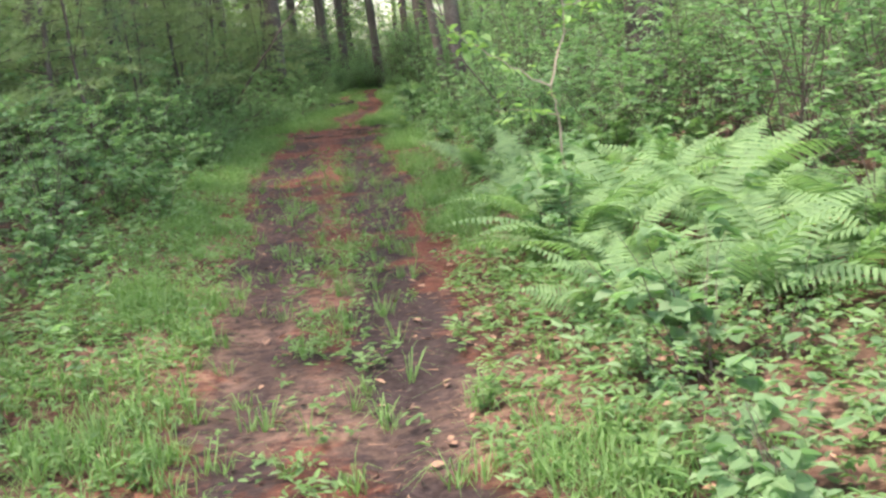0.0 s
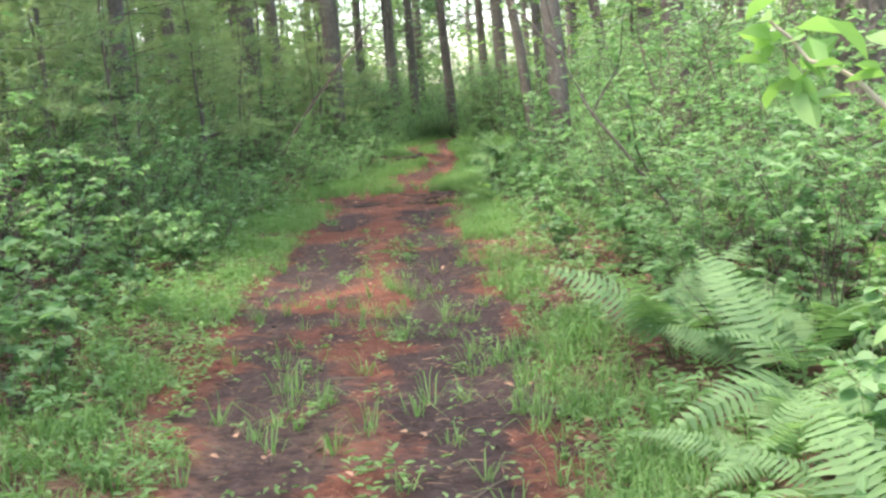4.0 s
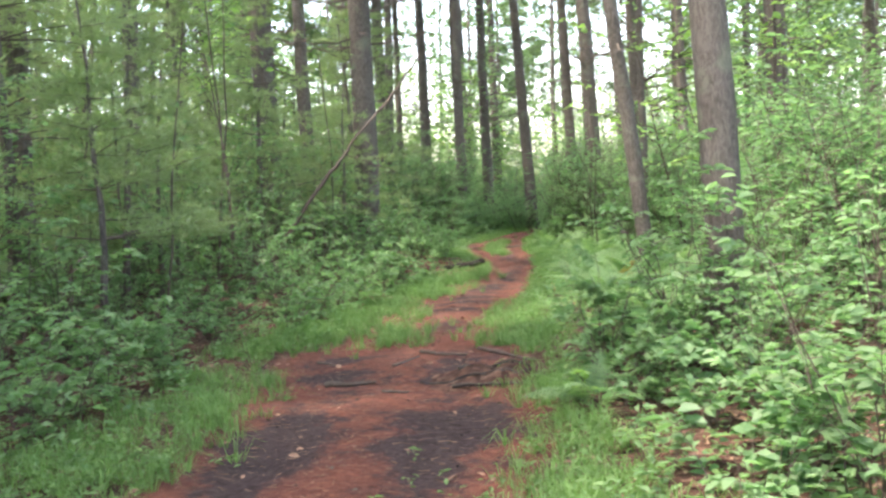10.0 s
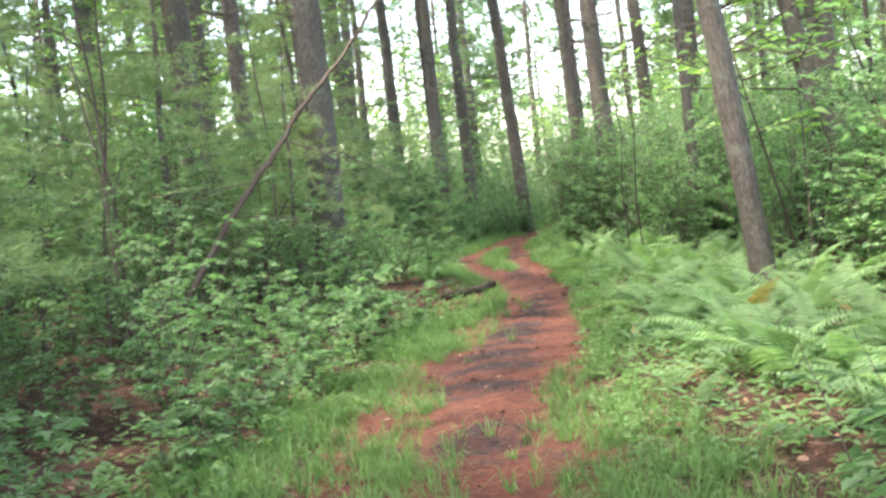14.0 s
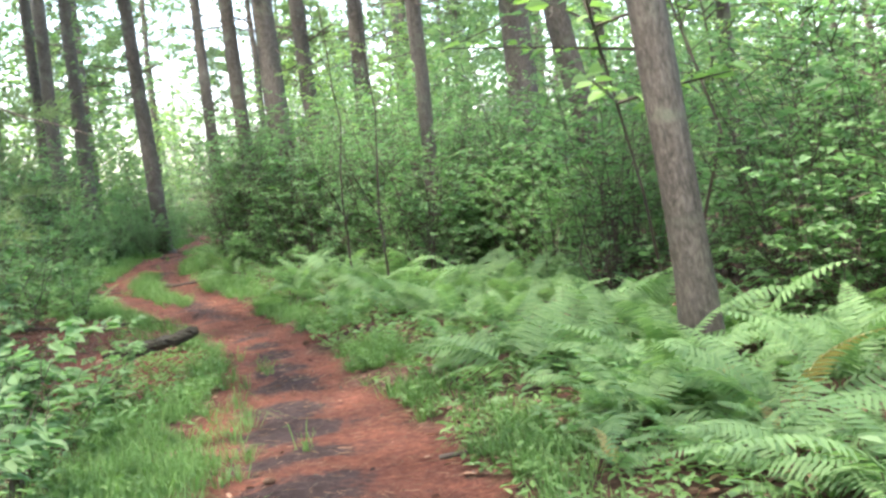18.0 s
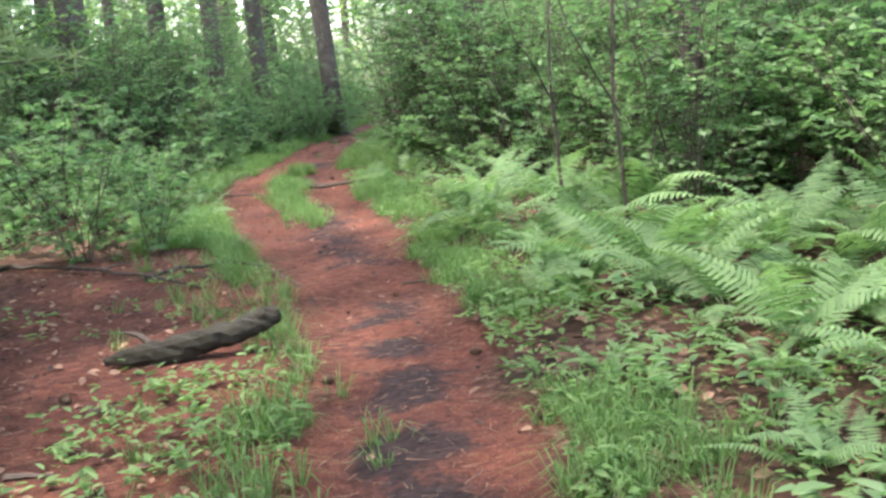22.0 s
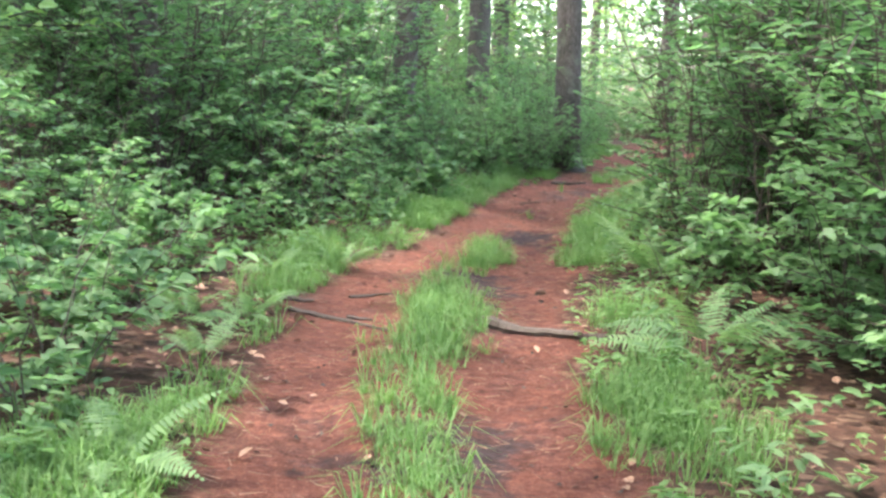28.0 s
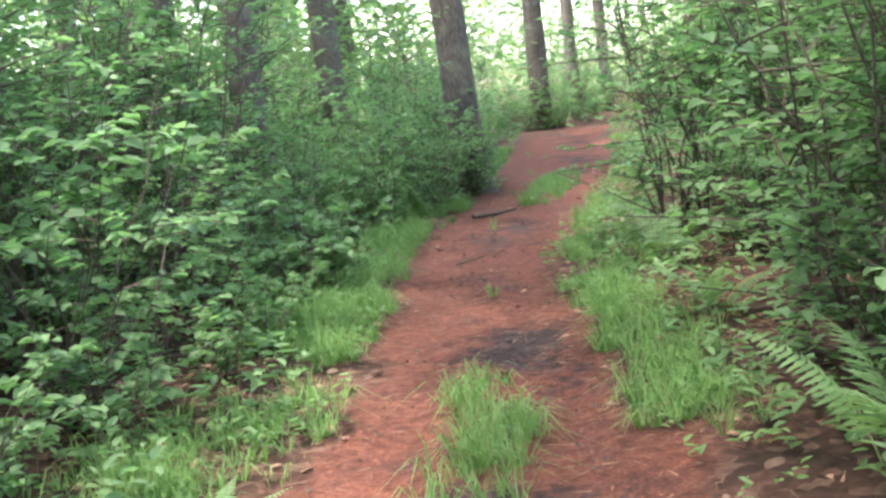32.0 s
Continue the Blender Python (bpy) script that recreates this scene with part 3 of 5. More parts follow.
# ---- leafy shrubs ----
def shrub_meshes(seed, height, stems, per_stem, leaf, spread, mat, twig_mat=None, first=0.25, slim=0.5):
    g = np.random.default_rng(seed)
    wood, P, W, L = [], [], [], []
    for s in range(stems):
        a = g.uniform(0, 2 * np.pi)
        out = np.array([math.cos(a), math.sin(a), 0.0])
        h = height * g.uniform(0.65, 1.1)
        t = np.linspace(0, 1, 6)
        p = out * (0.06 + spread * g.uniform(0.3, 1.0) * t[:, None] ** 1.4) + np.array([0, 0, 1]) * t[:, None] * h
        p[1:] += g.normal(size=(5, 3)) * 0.025 * height * [1, 1, 0.3]
        p[0, 2] = -0.05
        wood.append(tube(p, (0.003 + 0.0022 * height) * (1 - 0.8 * t), 4, 0.0, seed))
        twigs = max(3, per_stem // 11)
        for _ in range(twigs):
            u = g.uniform(first, 1.0)
            i = min(4, int(u * 5))
            o = p[i] + (p[i + 1] - p[i]) * (u * 5 - i)
            b = g.uniform(0, 2 * np.pi)
            d = unit(np.array([math.cos(b), math.sin(b), g.uniform(0.0, 0.7)]))
            ln = height * g.uniform(0.12, 0.30) * (1.15 - 0.5 * u)
            q = o + np.linspace(0, 1, 3)[:, None] * d * ln
            q[1:, 2] -= [0.005, 0.03]
            wood.append(tube(q, 0.0022 * height * np.array([1, 0.7, 0.3]) + 0.0008, 3, 0.0, seed))
            m = max(3, per_stem // twigs)
            for k in range(m):
                w = (k + g.uniform(0, 1)) / m
                side = np.cross(d, [0, 0, 1.0]) * (1 if k % 2 else -1)
                P.append(o + d * ln * (0.15 + 0.85 * w) + g.normal(size=3) * 0.01)
                W.append(d * [0.7, 0.7, 0.3] + side * g.uniform(0.4, 1.2) + np.array([0, 0, g.normal() * 0.16 - 0.06]))
                L.append(leaf * g.uniform(0.6, 1.25))
    P, W, L = np.array(P), np.array(W), np.array(L)
    up = np.array([0, 0, 1.0]) + g.normal(size=P.shape) * 0.34
    lv, lf = leaf_blades(P, W, up, L, L * slim * g.uniform(0.85, 1.2, len(L)), 0.15, 0.18)
    wv, wf = merged(wood)
    return mesh_of("stems", wv, wf, twig_mat or M_TWIG), mesh_of("foliage", lv, lf, mat)


SHRUBS = {}


def shrub_kind(key, label, category, *args, **kw):
    stems, leaves = shrub_meshes(*args, **kw)
    SHRUBS[key] = (stems, leaves, label, category)


for k in range(4):
    shrub_kind(f"low{k}", "low leafy green shrub on the forest floor", "shrub", 200 + k, 0.75, 7, 46, 0.074, 0.5, M_LEAF, first=0.08, slim=0.58)
for k in range(5):
    shrub_kind(f"mid{k}", "dense green understorey shrub with oval leaves", "shrub", 220 + k, 1.45, 10, 80, 0.072, 0.75, M_LEAF, first=0.06, slim=0.58)
for k in range(4):
    shrub_kind(f"tall{k}", "tall leafy understorey shrub with slender stems", "shrub", 240 + k, 2.6, 9, 110, 0.078, 1.0, M_LEAF, first=0.06, slim=0.58)
for k in range(3):
    shrub_kind(f"big{k}", "knee-high plant with large rounded green leaves", "plant", 250 + k, 0.55, 7, 26, 0.078, 0.4, M_LEAF, first=0.3, slim=0.7)
for k in range(3):
    shrub_kind(f"young{k}", "slender young broadleaf tree with pale green leaves", "tree", 260 + k, 5.5, 3, 240, 0.13, 1.3, M_LEAF_PALE, first=0.25, slim=0.6)


def plant_shrub(key, x, y, turn, s, lean=(0, 0)):
    stems, leaves, label, category = SHRUBS[key]
    name = {"low": "low_shrub", "mid": "shrub", "tal": "tall_shrub", "you": "young_tree", "big": "broadleaf_plant"}[key[:3]]
    root = thing(name, label, category, group="understorey", at=stand(x, y, turn, s, 0.0, lean), data=stems)
    part("foliage", leaves, root)
    return root


def clear_of_trees(x, y, gap):
    return all(math.hypot(x - a, y - b) > gap for a, b, *_ in PINES)


def fern_zone(x, y):
    """The beds of fern beside the trail."""
    l, r = trail_edges(y)
    return (0.15 < x - r < 2.6 and -21.5 < y < -11.5) or (0.25 < x - r < 2.6 and 1.0 < y < 14.0) or (0.2 < x - r < 2.3 and 14.0 <= y < 17.5)


g = np.random.default_rng(21)
PLACED, tally = [], {"low": 0, "mid": 0, "tal": 0}
for _ in range(12000):
    y = g.uniform(-25, 46)
    side = g.choice([-1, 1])
    off = g.uniform(0.0, 1.0) ** 1.4 * 5.5
    l, r = trail_edges(y)
    x = l - 0.7 - off if side < 0 else r + 0.5 + off
    if fern_zone(x, y) or underfoot(x, y, 1.1):
        continue
    if side < 0 and 9.8 < y < 16.5 and off < 1.3:
        continue
    if y < -8 and off < 0.5 or side > 0 and -10 < y < -2 and off < 0.5 or side > 0 and 17.5 < y < 46 and off < 0.9:
        continue
    need = 0.5 if off < 1.0 else 0.62
    if any(abs(x - a) < need and abs(y - b) < need for a, b in PLACED) or not clear_of_trees(x, y, 0.35):
        continue
    kind = "low" if off < 0.5 else ("mid" if g.uniform() < 0.75 else "low") if off < 1.8 else ("tal" if g.uniform() < 0.6 else "mid")
    if tally[kind] >= {"low": 230, "mid": 225, "tal": 160}[kind]:
        continue
    tally[kind] += 1
    PLACED.append((x, y))
    key = {"low": f"low{g.integers(4)}", "mid": f"mid{g.integers(5)}", "tal": f"tall{g.integers(4)}"}[kind]
    plant_shrub(key, x, y, g.uniform(0, 360), g.uniform(0.75, 1.2), (g.normal() * 4, g.normal() * 4))
BROAD = [(1, -9.5, -0.5, 16), (1, 18, 24, 10), (-1, -13, -5, 12), (-1, 8.5, 10.5, 3), (-1, 19, 32, 16), (1, -22, -12, 12)]
for side, y0, y1, n in BROAD:
    for k in range(n):
        y = g.uniform(y0, y1)
        l, r = trail_edges(y)
        x = r + g.uniform(0.45, 1.9) if side > 0 else l - g.uniform(0.55, 1.9)
        if clear_of_trees(x, y, 0.3) and not underfoot(x, y, 0.9):
            plant_shrub(f"big{g.integers(3)}", x, y, g.uniform(0, 360), g.uniform(0.7, 1.25))
# shrubs that hide the feet of the trees nearest the trail, and a tall screen by its last bend
for k, (x, y, d, _, _) in enumerate(PINES):
    for a, o in ((-100, 0.55), (-55, 0.7), (-140, 0.7)):
        px, py = x + o * math.cos(radians(a)), y + o * math.sin(radians(a))
        if not near_trail(px, py, 0.1) and not fern_zone(px, py):
            plant_shrub(f"mid{(k + int(o * 10)) % 5}" if o < 0.6 or y > 30 else f"low{k % 4}", px, py, k * 50.0 + a, 0.9)
for k, (x, y) in enumerate([(5.1, 25.0), (5.2, 26.4), (5.3, 24.2), (5.8, 27.6), (6.1, 29.2), (5.9, 26.2), (6.4, 28.4), (6.8, 30.6), (4.9, 23.4), (4.5, 21.3), (4.4, 20.5), (4.9, 20.9), (4.6, 19.6), (4.7, 22.4)]):
    plant_shrub(f"tall{k % 4}", x, y, k * 77.0, 1.05)
for k, (x, y) in enumerate([(3.1, 34.2), (3.3, 33.3), (3.5, 35.8), (4.2, 37.0), (4.0, 38.5), (2.7, 33.0), (3.9, 36.2), (5.0, 41.5), (5.2, 43.5), (4.4, 40.0)]):
    plant_shrub(f"mid{k % 5}" if k % 3 else f"tall{k % 4}", x, y, k * 61.0, 0.95)
for k in range(22):   # a hedge of shrubs where the trail turns out of sight
    x, y = 4.6 + 0.36 * k + g.uniform(-0.3, 0.3), 47.6 + 0.2 * k + g.uniform(-0.8, 1.6)
    if not near_trail(x, y, 0.3):
        plant_shrub(f"low{k % 4}" if k % 3 == 0 else f"mid{k % 5}", x, y, k * 71.0, g.uniform(0.8, 1.15))
for k, (x, y, q) in enumerate([(3.4, 33.1, 0.75), (3.55, 33.9, 0.8), (3.95, 34.2, 0.75), (3.2, 32.4, 0.8), (4.25, 35.3, 0.7), (2.6, 31.6, 0.9)]):
    plant_shrub(f"mid{k % 5}", x, y, k * 53.0, q)
for k in range(16):   # thick shrubs past the first ferns
    y = -13.0 + 0.3 * k
    x = trail_edges(y)[1] + (0.95 + 0.55 * (k % 4))
    if not underfoot(x, y, 1.05) and clear_of_trees(x, y, 0.3):
        plant_shrub(f"mid{k % 5}" if k % 4 else f"low{k % 4}", x, y, k * 97.0, 0.8 + 0.08 * (k % 4))
for k in range(96):   # shrubs close the view past the far bend, and fill the wood behind the ferns
    y = g.uniform(45.5, 58) if k < 20 else g.uniform(3, 22)
    x = g.uniform(4.5, 15) if k < 20 else trail_edges(y)[1] + g.uniform(2.8, 6.5)
    if clear_of_trees(x, y, 0.3) and not near_trail(x, y, 0.2):
        plant_shrub(f"tall{k % 4}" if k % 3 else f"mid{k % 5}", x, y, k * 47.0, g.uniform(0.8, 1.2))
for k in range(40):   # tall shrubs that stand before the trunks on the last stretch
    y = g.uniform(23.5, 32)
    x = trail_edges(y)[0] - g.uniform(1.3, 5.0) if k < 30 else trail_edges(y)[1] + g.uniform(1.0, 2.6)
    if clear_of_trees(x, y, 0.3):
        plant_shrub(f"tall{k % 4}", x, y, k * 59.0, g.uniform(1.0, 1.3))
for k in range(16):   # low plants under the first ferns
    x, y = 1.35 + 0.62 * (k % 4) + g.uniform(-0.2, 0.2), -23.2 + 1.1 * (k // 4) + g.uniform(-0.4, 0.4)
    plant_shrub(f"low{k % 4}", x, y, k * 83.0, g.uniform(0.4, 0.62))
for k, (x, y) in enumerate([(4.25, 23.7), (4.6, 23.3), (5.0, 23.0), (4.1, 24.3), (4.45, 22.9)]):
    plant_shrub(f"tall{k % 4}", x, y, k * 67.0, 1.1)
for k in range(18):
    y = g.uniform(14.5, 24)
    x = trail_edges(y)[1] + g.uniform(2.0, 3.6)
    if clear_of_trees(x, y, 0.3):
        plant_shrub(f"mid{k % 5}" if k % 2 else f"tall{k % 4}", x, y, k * 83.0, g.uniform(0.8, 1.1))
for _ in range(120):
    y, side = g.uniform(-22, 62), g.choice([-1, 1])
    l, r = trail_edges(y)
    x = l - g.uniform(3.2, 20) if side < 0 else r + g.uniform(2.6, 20)
    if clear_of_trees(x, y, 0.5):
        plant_shrub(f"young{g.integers(3)}", x, y, g.uniform(0, 360), g.uniform(0.6, 1.7), (g.normal() * 4, g.normal() * 4))


# ---- undergrowth deeper in the wood ----
def clumps(seed, centres, per, leaf, mat, name, label, category):
    """Leaves in uneven mounds: centres holds x, y, radius, height."""
    g = np.random.default_rng(seed)
    P = []
    for x, y, r, h in centres:
        n = int(per * r * (0.5 + h / 2))
        a, q = g.uniform(0, 2 * np.pi, n), np.sqrt(g.uniform(0, 1, n)) * r
        t = g.uniform(0.02, 1, n) ** 0.8
        lumps = 1 + 0.35 * np.sin(3 * a + x * 7) + 0.2 * np.sin(5 * a + y * 5)
        wide = np.sqrt(np.maximum(0.05, 1 - t ** 2.2)) * lumps
        P.append(np.stack([x + np.cos(a) * q * wide, y + np.sin(a) * q * wide, ground_z(x, y) + t * h], 1))
    P = np.concatenate(P)
    n = len(P)
    a = g.uniform(0, 2 * np.pi, n)
    W = np.stack([np.cos(a), np.sin(a), g.normal(size=n) * 0.3], 1)
    up = np.array([0, 0, 1.0]) + g.normal(size=(n, 3)) * 0.4
    L = leaf * g.uniform(0.6, 1.3, n)
    v, f = leaf_blades(P, W, up, L, L * 0.6, 0.15, 0.18)
    return thing(name, label, category, kind="stuff", data=mesh_of(name, v, f, mat))


g = np.random.default_rng(31)
near_c, far_c = [], []
for _ in range(2500):
    y, side = g.uniform(-26, 56), g.choice([-1, 1])
    off = 3.4 + g.uniform(0, 1) ** 1.2 * 14
    l, r = trail_edges(y)
    x = l - off if side < 0 else r + off
    if not clear_of_trees(x, y, 0.4):
        continue
    near_c.append((x, y, g.uniform(0.6, 1.3), g.uniform(0.9, 3.2) * (1.4 if y > 18 else 1.0)))
    if len(near_c) > 800:
        break
for _ in range(2300):
    a, d = g.uniform(-70, 70), g.uniform(17, 85)
    x, y = 3 + d * math.sin(radians(a)), 14 + d * math.cos(radians(a))
    if (near_trail(x, y, 1.5) and y < 60) or (y < 40 and abs(x - 3) < 9):
        continue
    far_c.append((x, y, g.uniform(1.2, 2.6), 1.4 + 2.6 * g.uniform() + (8.0 * g.uniform() if g.uniform() < 0.62 else 0.0)))
outer_c = []
for _ in range(900):
    x, y = g.uniform(-42, 48), g.uniform(-62, 60)
    if not near_trail(x, y, 15.0) or (y < -29 and not near_trail(x, y, 1.2)):
        outer_c.append((x, y, g.uniform(1.0, 2.0), g.uniform(0.7, 2.6)))
clumps(303, outer_c, 28, 0.22, M_LEAF, "outer_undergrowth", "green undergrowth deep in the wood", "undergrowth")
clumps(301, near_c, 120, 0.10, M_LEAF, "undergrowth", "dense green leafy undergrowth among the trunks", "undergrowth")
clumps(302, far_c, 24, 0.25, M_FAR, "far_thicket", "bright green distant thicket between the trunks", "undergrowth")


# ---- young white pines with soft low boughs ----
def young_pine(seed, height, label):
    g = np.random.default_rng(seed)
    root = thing("young_pine", label, "tree", group="young pines")
    t = np.linspace(0, 1, 9)
    stem = np.stack([np.cumsum(g.normal(size=9)) * 0.03, np.cumsum(g.normal(size=9)) * 0.03, t * height - 0.05 * (t == 0)], 1)
    stem -= [stem[0, 0], stem[0, 1], 0]
    v, f = tube(stem, 0.012 * height * (1 - 0.85 * t) + 0.003, 7, 0.03, seed)
    part("trunk", mesh_of("trunk", v, f, M_BARK), root)
    wood, P, W = [], [], []
    for k in range(int(height * 2.2)):
        z = height * (0.24 + 0.74 * (k + g.uniform(0, 0.6)) / (height * 2.2))
        c = np.array([np.interp(z, stem[:, 2], stem[:, 0]), np.interp(z, stem[:, 2], stem[:, 1]), z])
        for _ in range(g.integers(3, 6)):
            a = g.uniform(0, 2 * np.pi)
            ln = (0.35 + 0.40 * (height - z)) * g.uniform(0.6, 1.1)
            ln = min(ln, 1.7)
            d = np.array([math.cos(a), math.sin(a), g.uniform(0.0, 0.35)])
            u = np.linspace(0, 1, 5)[:, None]
            q = c + d * ln * u + np.array([0, 0, -0.10]) * ln * u ** 2 + g.normal(size=(5, 3)) * 0.012
            q[0] = c
            wood.append(tube(q, (0.004 + 0.004 * ln) * (1 - 0.8 * u[:, 0]), 4, 0, seed))
            for _ in range(int(6 + 11 * ln)):
                w = g.uniform(0.25, 1.0)
                o = c + d * ln * w + np.array([0, 0, -0.10]) * ln * w * w
                s = np.cross(d, [0, 0, 1]) * g.normal() * 0.16 * ln ** 0.5
                o = o + s + g.normal(size=3) * [0.02, 0.02, 0.03]
                P.append(np.repeat(o[None], 9, 0))
                W.append(d * 0.6 + s * 3 + g.normal(size=(9, 3)) * 0.6 + [0, 0, 0.1])
    P, W = np.concatenate(P), np.concatenate(W)
    n = len(P)
    v, f = spikes(P + g.normal(size=P.shape) * 0.012, W, g.uniform(0.12, 0.22, n), g.uniform(0.011, 0.020, n), g)
    part("needles", mesh_of("needles", v, f, M_NEEDLE), root)
    v, f = merged(wood)
    tagged(part("branchwork", mesh_of("branchwork", v, f, M_TWIG), root), kind="stuff")
    return root


YOUNG = [young_pine(400 + k, h, "young white pine with soft blue-green needles") for k, h in enumerate((4.4, 6.0, 7.4))]
g = np.random.default_rng(41)
spots = []
for _ in range(600):
    y = g.uniform(-13, 15)
    l, r = trail_edges(y)
    x = l - 2.0 - g.uniform(0, 1) ** 1.2 * 7.5
    if all(math.hypot(x - a, y - b) > 1.05 for a, b in spots) and clear_of_trees(x, y, 0.5) and not (x > -2.9 and 4.0 < y < 10.5):
        spots.append((x, y))
    if len(spots) >= 52:
        break
spots += [(8.5, -6.0), (9.5, 3.0), (8.8, 26.0), (-3.5, 30.0), (-5.0, 36.0), (12.0, 18.0)]
for k, (x, y) in enumerate(spots):
    at = stand(x, y, g.uniform(0, 360), g.uniform(0.75, 1.15), 0.0, (g.normal() * 3, g.normal() * 3))
    if k < 3:
        YOUNG[k].matrix_basis = at
    else:
        copy_thing(YOUNG[k % 3], at)


# ---- ferns ----
def frond_mesh(seed, length, pairs, teeth, mat, arch=0.5, broad=0.18):
    """One arching frond along +x: a stalk with toothed leaflets in pairs."""
    g = np.random.default_rng(seed)
    t = np.linspace(0, 1, 9)
    bend = g.normal() * 0.06
    def at(u):
        u = np.asarray(u, float)
        return np.stack([length * (0.85 * u + 0.1 * u * u) * 0.92, bend * length * u * u, length * arch * (1.55 * u - 1.35 * u * u)], -1)
    p = at(t)
    stalk = tube(p, 0.0045 * (1 - 0.8 * t) + 0.0006, 3, 0, seed)
    V, F, n = [], [], 0
    for k in range(pairs):
        u = 0.2 + 0.79 * k / (pairs - 1)
        o, o2 = at(u), at(u + 0.01)
        d = unit(o2 - o)
        flat = unit(np.cross(d, [0, 0, 1.0]))
        nrm = np.cross(flat, d)
        q = (u - 0.2) / 0.79
        ln = length * broad * (0.7 + 0.3 * min(1.0, q * 4)) * max(0.06, 1 - q ** 1.9) * g.uniform(0.93, 1.07)
        wd = length * 0.79 / pairs * 1.05
        for sgn in (-1, 1):
            w = unit(flat * sgn + d * 0.30 - nrm * g.uniform(0.05, 0.28))
            e = unit(np.cross(w, nrm))
            s = np.linspace(0, 1, teeth + 1)
            mid = o + w * ln * s[:, None] - nrm * ln * 0.14 * s[:, None] ** 2
            half = wd * 0.5 * np.minimum(1, 0.5 + 3 * s) * (1 - s) ** 0.65
            if teeth > 4:
                half[1::2] *= 0.72
            V.extend(mid)
            V.extend(mid[:-1] + e * half[:-1, None] + nrm * half[:-1, None] * 0.2)
            V.extend(mid[:-1] - e * half[:-1, None] + nrm * half[:-1, None] * 0.2)
            a, b, c = n, n + teeth + 1, n + 2 * teeth + 1
            for i in range(teeth):
                if i < teeth - 1:
                    F.append((a + i, a + i + 1, b + i + 1, b + i))
                    F.append((a + i, c + i, c + i + 1, a + i + 1))
                else:
                    F.append((a + i, a + i + 1, b + i))
                    F.append((a + i, c + i, a + i + 1))
            n += 3 * teeth + 1
    v, f = merged([stalk, (np.array(V), F)])
    return mesh_of("frond", v, f, mat)


FRONDS_FINE = [frond_mesh(500 + k, 1.05, 22, 6, M_FERN, 0.34 + 0.06 * k) for k in range(4)]
FRONDS = [frond_mesh(520 + k, 1.0, 20, 3, M_FERN, 0.34 + 0.06 * k) for k in range(4)]
FROND_DRY = frond_mesh(540, 0.85, 19, 3, M_FERN_DRY, 0.45)


def plant_fern(x, y, size, fronds, fine, seed, label="green fern with arching toothed fronds", dry=0):
    g = np.random.default_rng(seed)
    root = thing("fern", label, "fern", group="ferns beside the trail", at=stand(x, y, 0.0))
    a0 = g.uniform(0, 360)
    for k in range(fronds):
        me = FROND_DRY if k < dry else (FRONDS_FINE if fine else FRONDS)[g.integers(4)]
        s = size * g.uniform(0.75, 1.15)
        part("frond", me, root, m=Matrix.LocRotScale((g.normal() * 0.03, g.normal() * 0.03, 0.0),
             Euler((radians(g.normal() * 18), radians(-g.uniform(0, 40)), radians(a0 + 360 / fronds * k + g.normal() * 16))), Vector((s, s, s))))
    return root


g = np.random.default_rng(51)
FERNS = [(2.9, -20.5, 0.85, 1), (2.85, -16.4, 1.3, 1), (1.6, -17.15, 1.0, 1), (1.75, -17.2, 1.0, 1), (2.15, -16.6, 1.15, 1), (1.65, -15.6, 0.9, 1),
         (2.5, -17.6, 1.1, 1), (3.47, 15.85, 1.0, 1), (3.2, 15.3, 0.9, 1), (1.98, -2.2, 0.7, 1), (3.4, 7.3, 1.0, 1), (3.0, 8.4, 0.95, 1),
         (2.9, 5.5, 0.8, 1), (3.35, 6.2, 0.95, 1), (2.8, 6.7, 0.75, 1), (3.95, 6.5, 1.0, 1), (3.6, 5.3, 0.9, 1), (3.58, 23.2, 0.75, 1), (3.75, 17.3, 0.75, 1), (4.1, 16.6, 0.9, 1), (3.5, 14.6, 0.8, 1), (3.85, 14.2, 0.95, 1), (4.3, 14.6, 1.05, 1), (3.5, 20.9, 0.7, 1), (0.95, 20.6, 0.38, 1), (1.02, 21.4, 0.4, 1), (0.72, 21.2, 0.42, 1), (1.32, 23.45, 0.42, 1), (1.0, 22.9, 0.4, 0), (1.05, 18.9, 0.5, 0), (4.3, 27.5, 0.7, 0), (3.9, 25.6, 0.6, 0)]
taken = [(x, y) for x, y, *_ in FERNS]
for _ in range(4000):
    y = g.uniform(-19, -12) if g.uniform() < 0.4 else g.uniform(1.5, 13.5)
    l, r = trail_edges(y)
    x = r + 0.55 + g.uniform(0, 1) * 2.3
    if y > 0 and x - r < 1.3 - 0.02 * y:
        continue
    if all(math.hypot(x - a, y - b) > 0.5 for a, b in taken) and clear_of_trees(x, y, 0.3):
        taken.append((x, y))
        FERNS.append((x, y, g.uniform(0.6, 1.05), int(x - r < 1.4)))
    if len(FERNS) >= 128:
        break
for _ in range(62):   # small ferns at the trail's edge
    y = g.uniform(3.5, 13.0)
    FERNS.append((trail_edges(y)[1] + g.uniform(0.4, 1.9), y, g.uniform(0.28, 0.52), 0))
for _ in range(16):   # and under the trees by the second bed
    y = g.uniform(13.6, 17.6)
    FERNS.append((trail_edges(y)[1] + g.uniform(0.7, 2.5), y, g.uniform(0.35, 0.7), 0))
for k, (x, y, s, fine) in enumerate(FERNS):
    dry = 1 if k % 9 == 4 else 0
    plant_fern(x, y, s, int(6 + 2.5 * s), fine, 600 + k, "fern with green and one yellowing frond" if dry else "green fern with arching toothed fronds", dry)


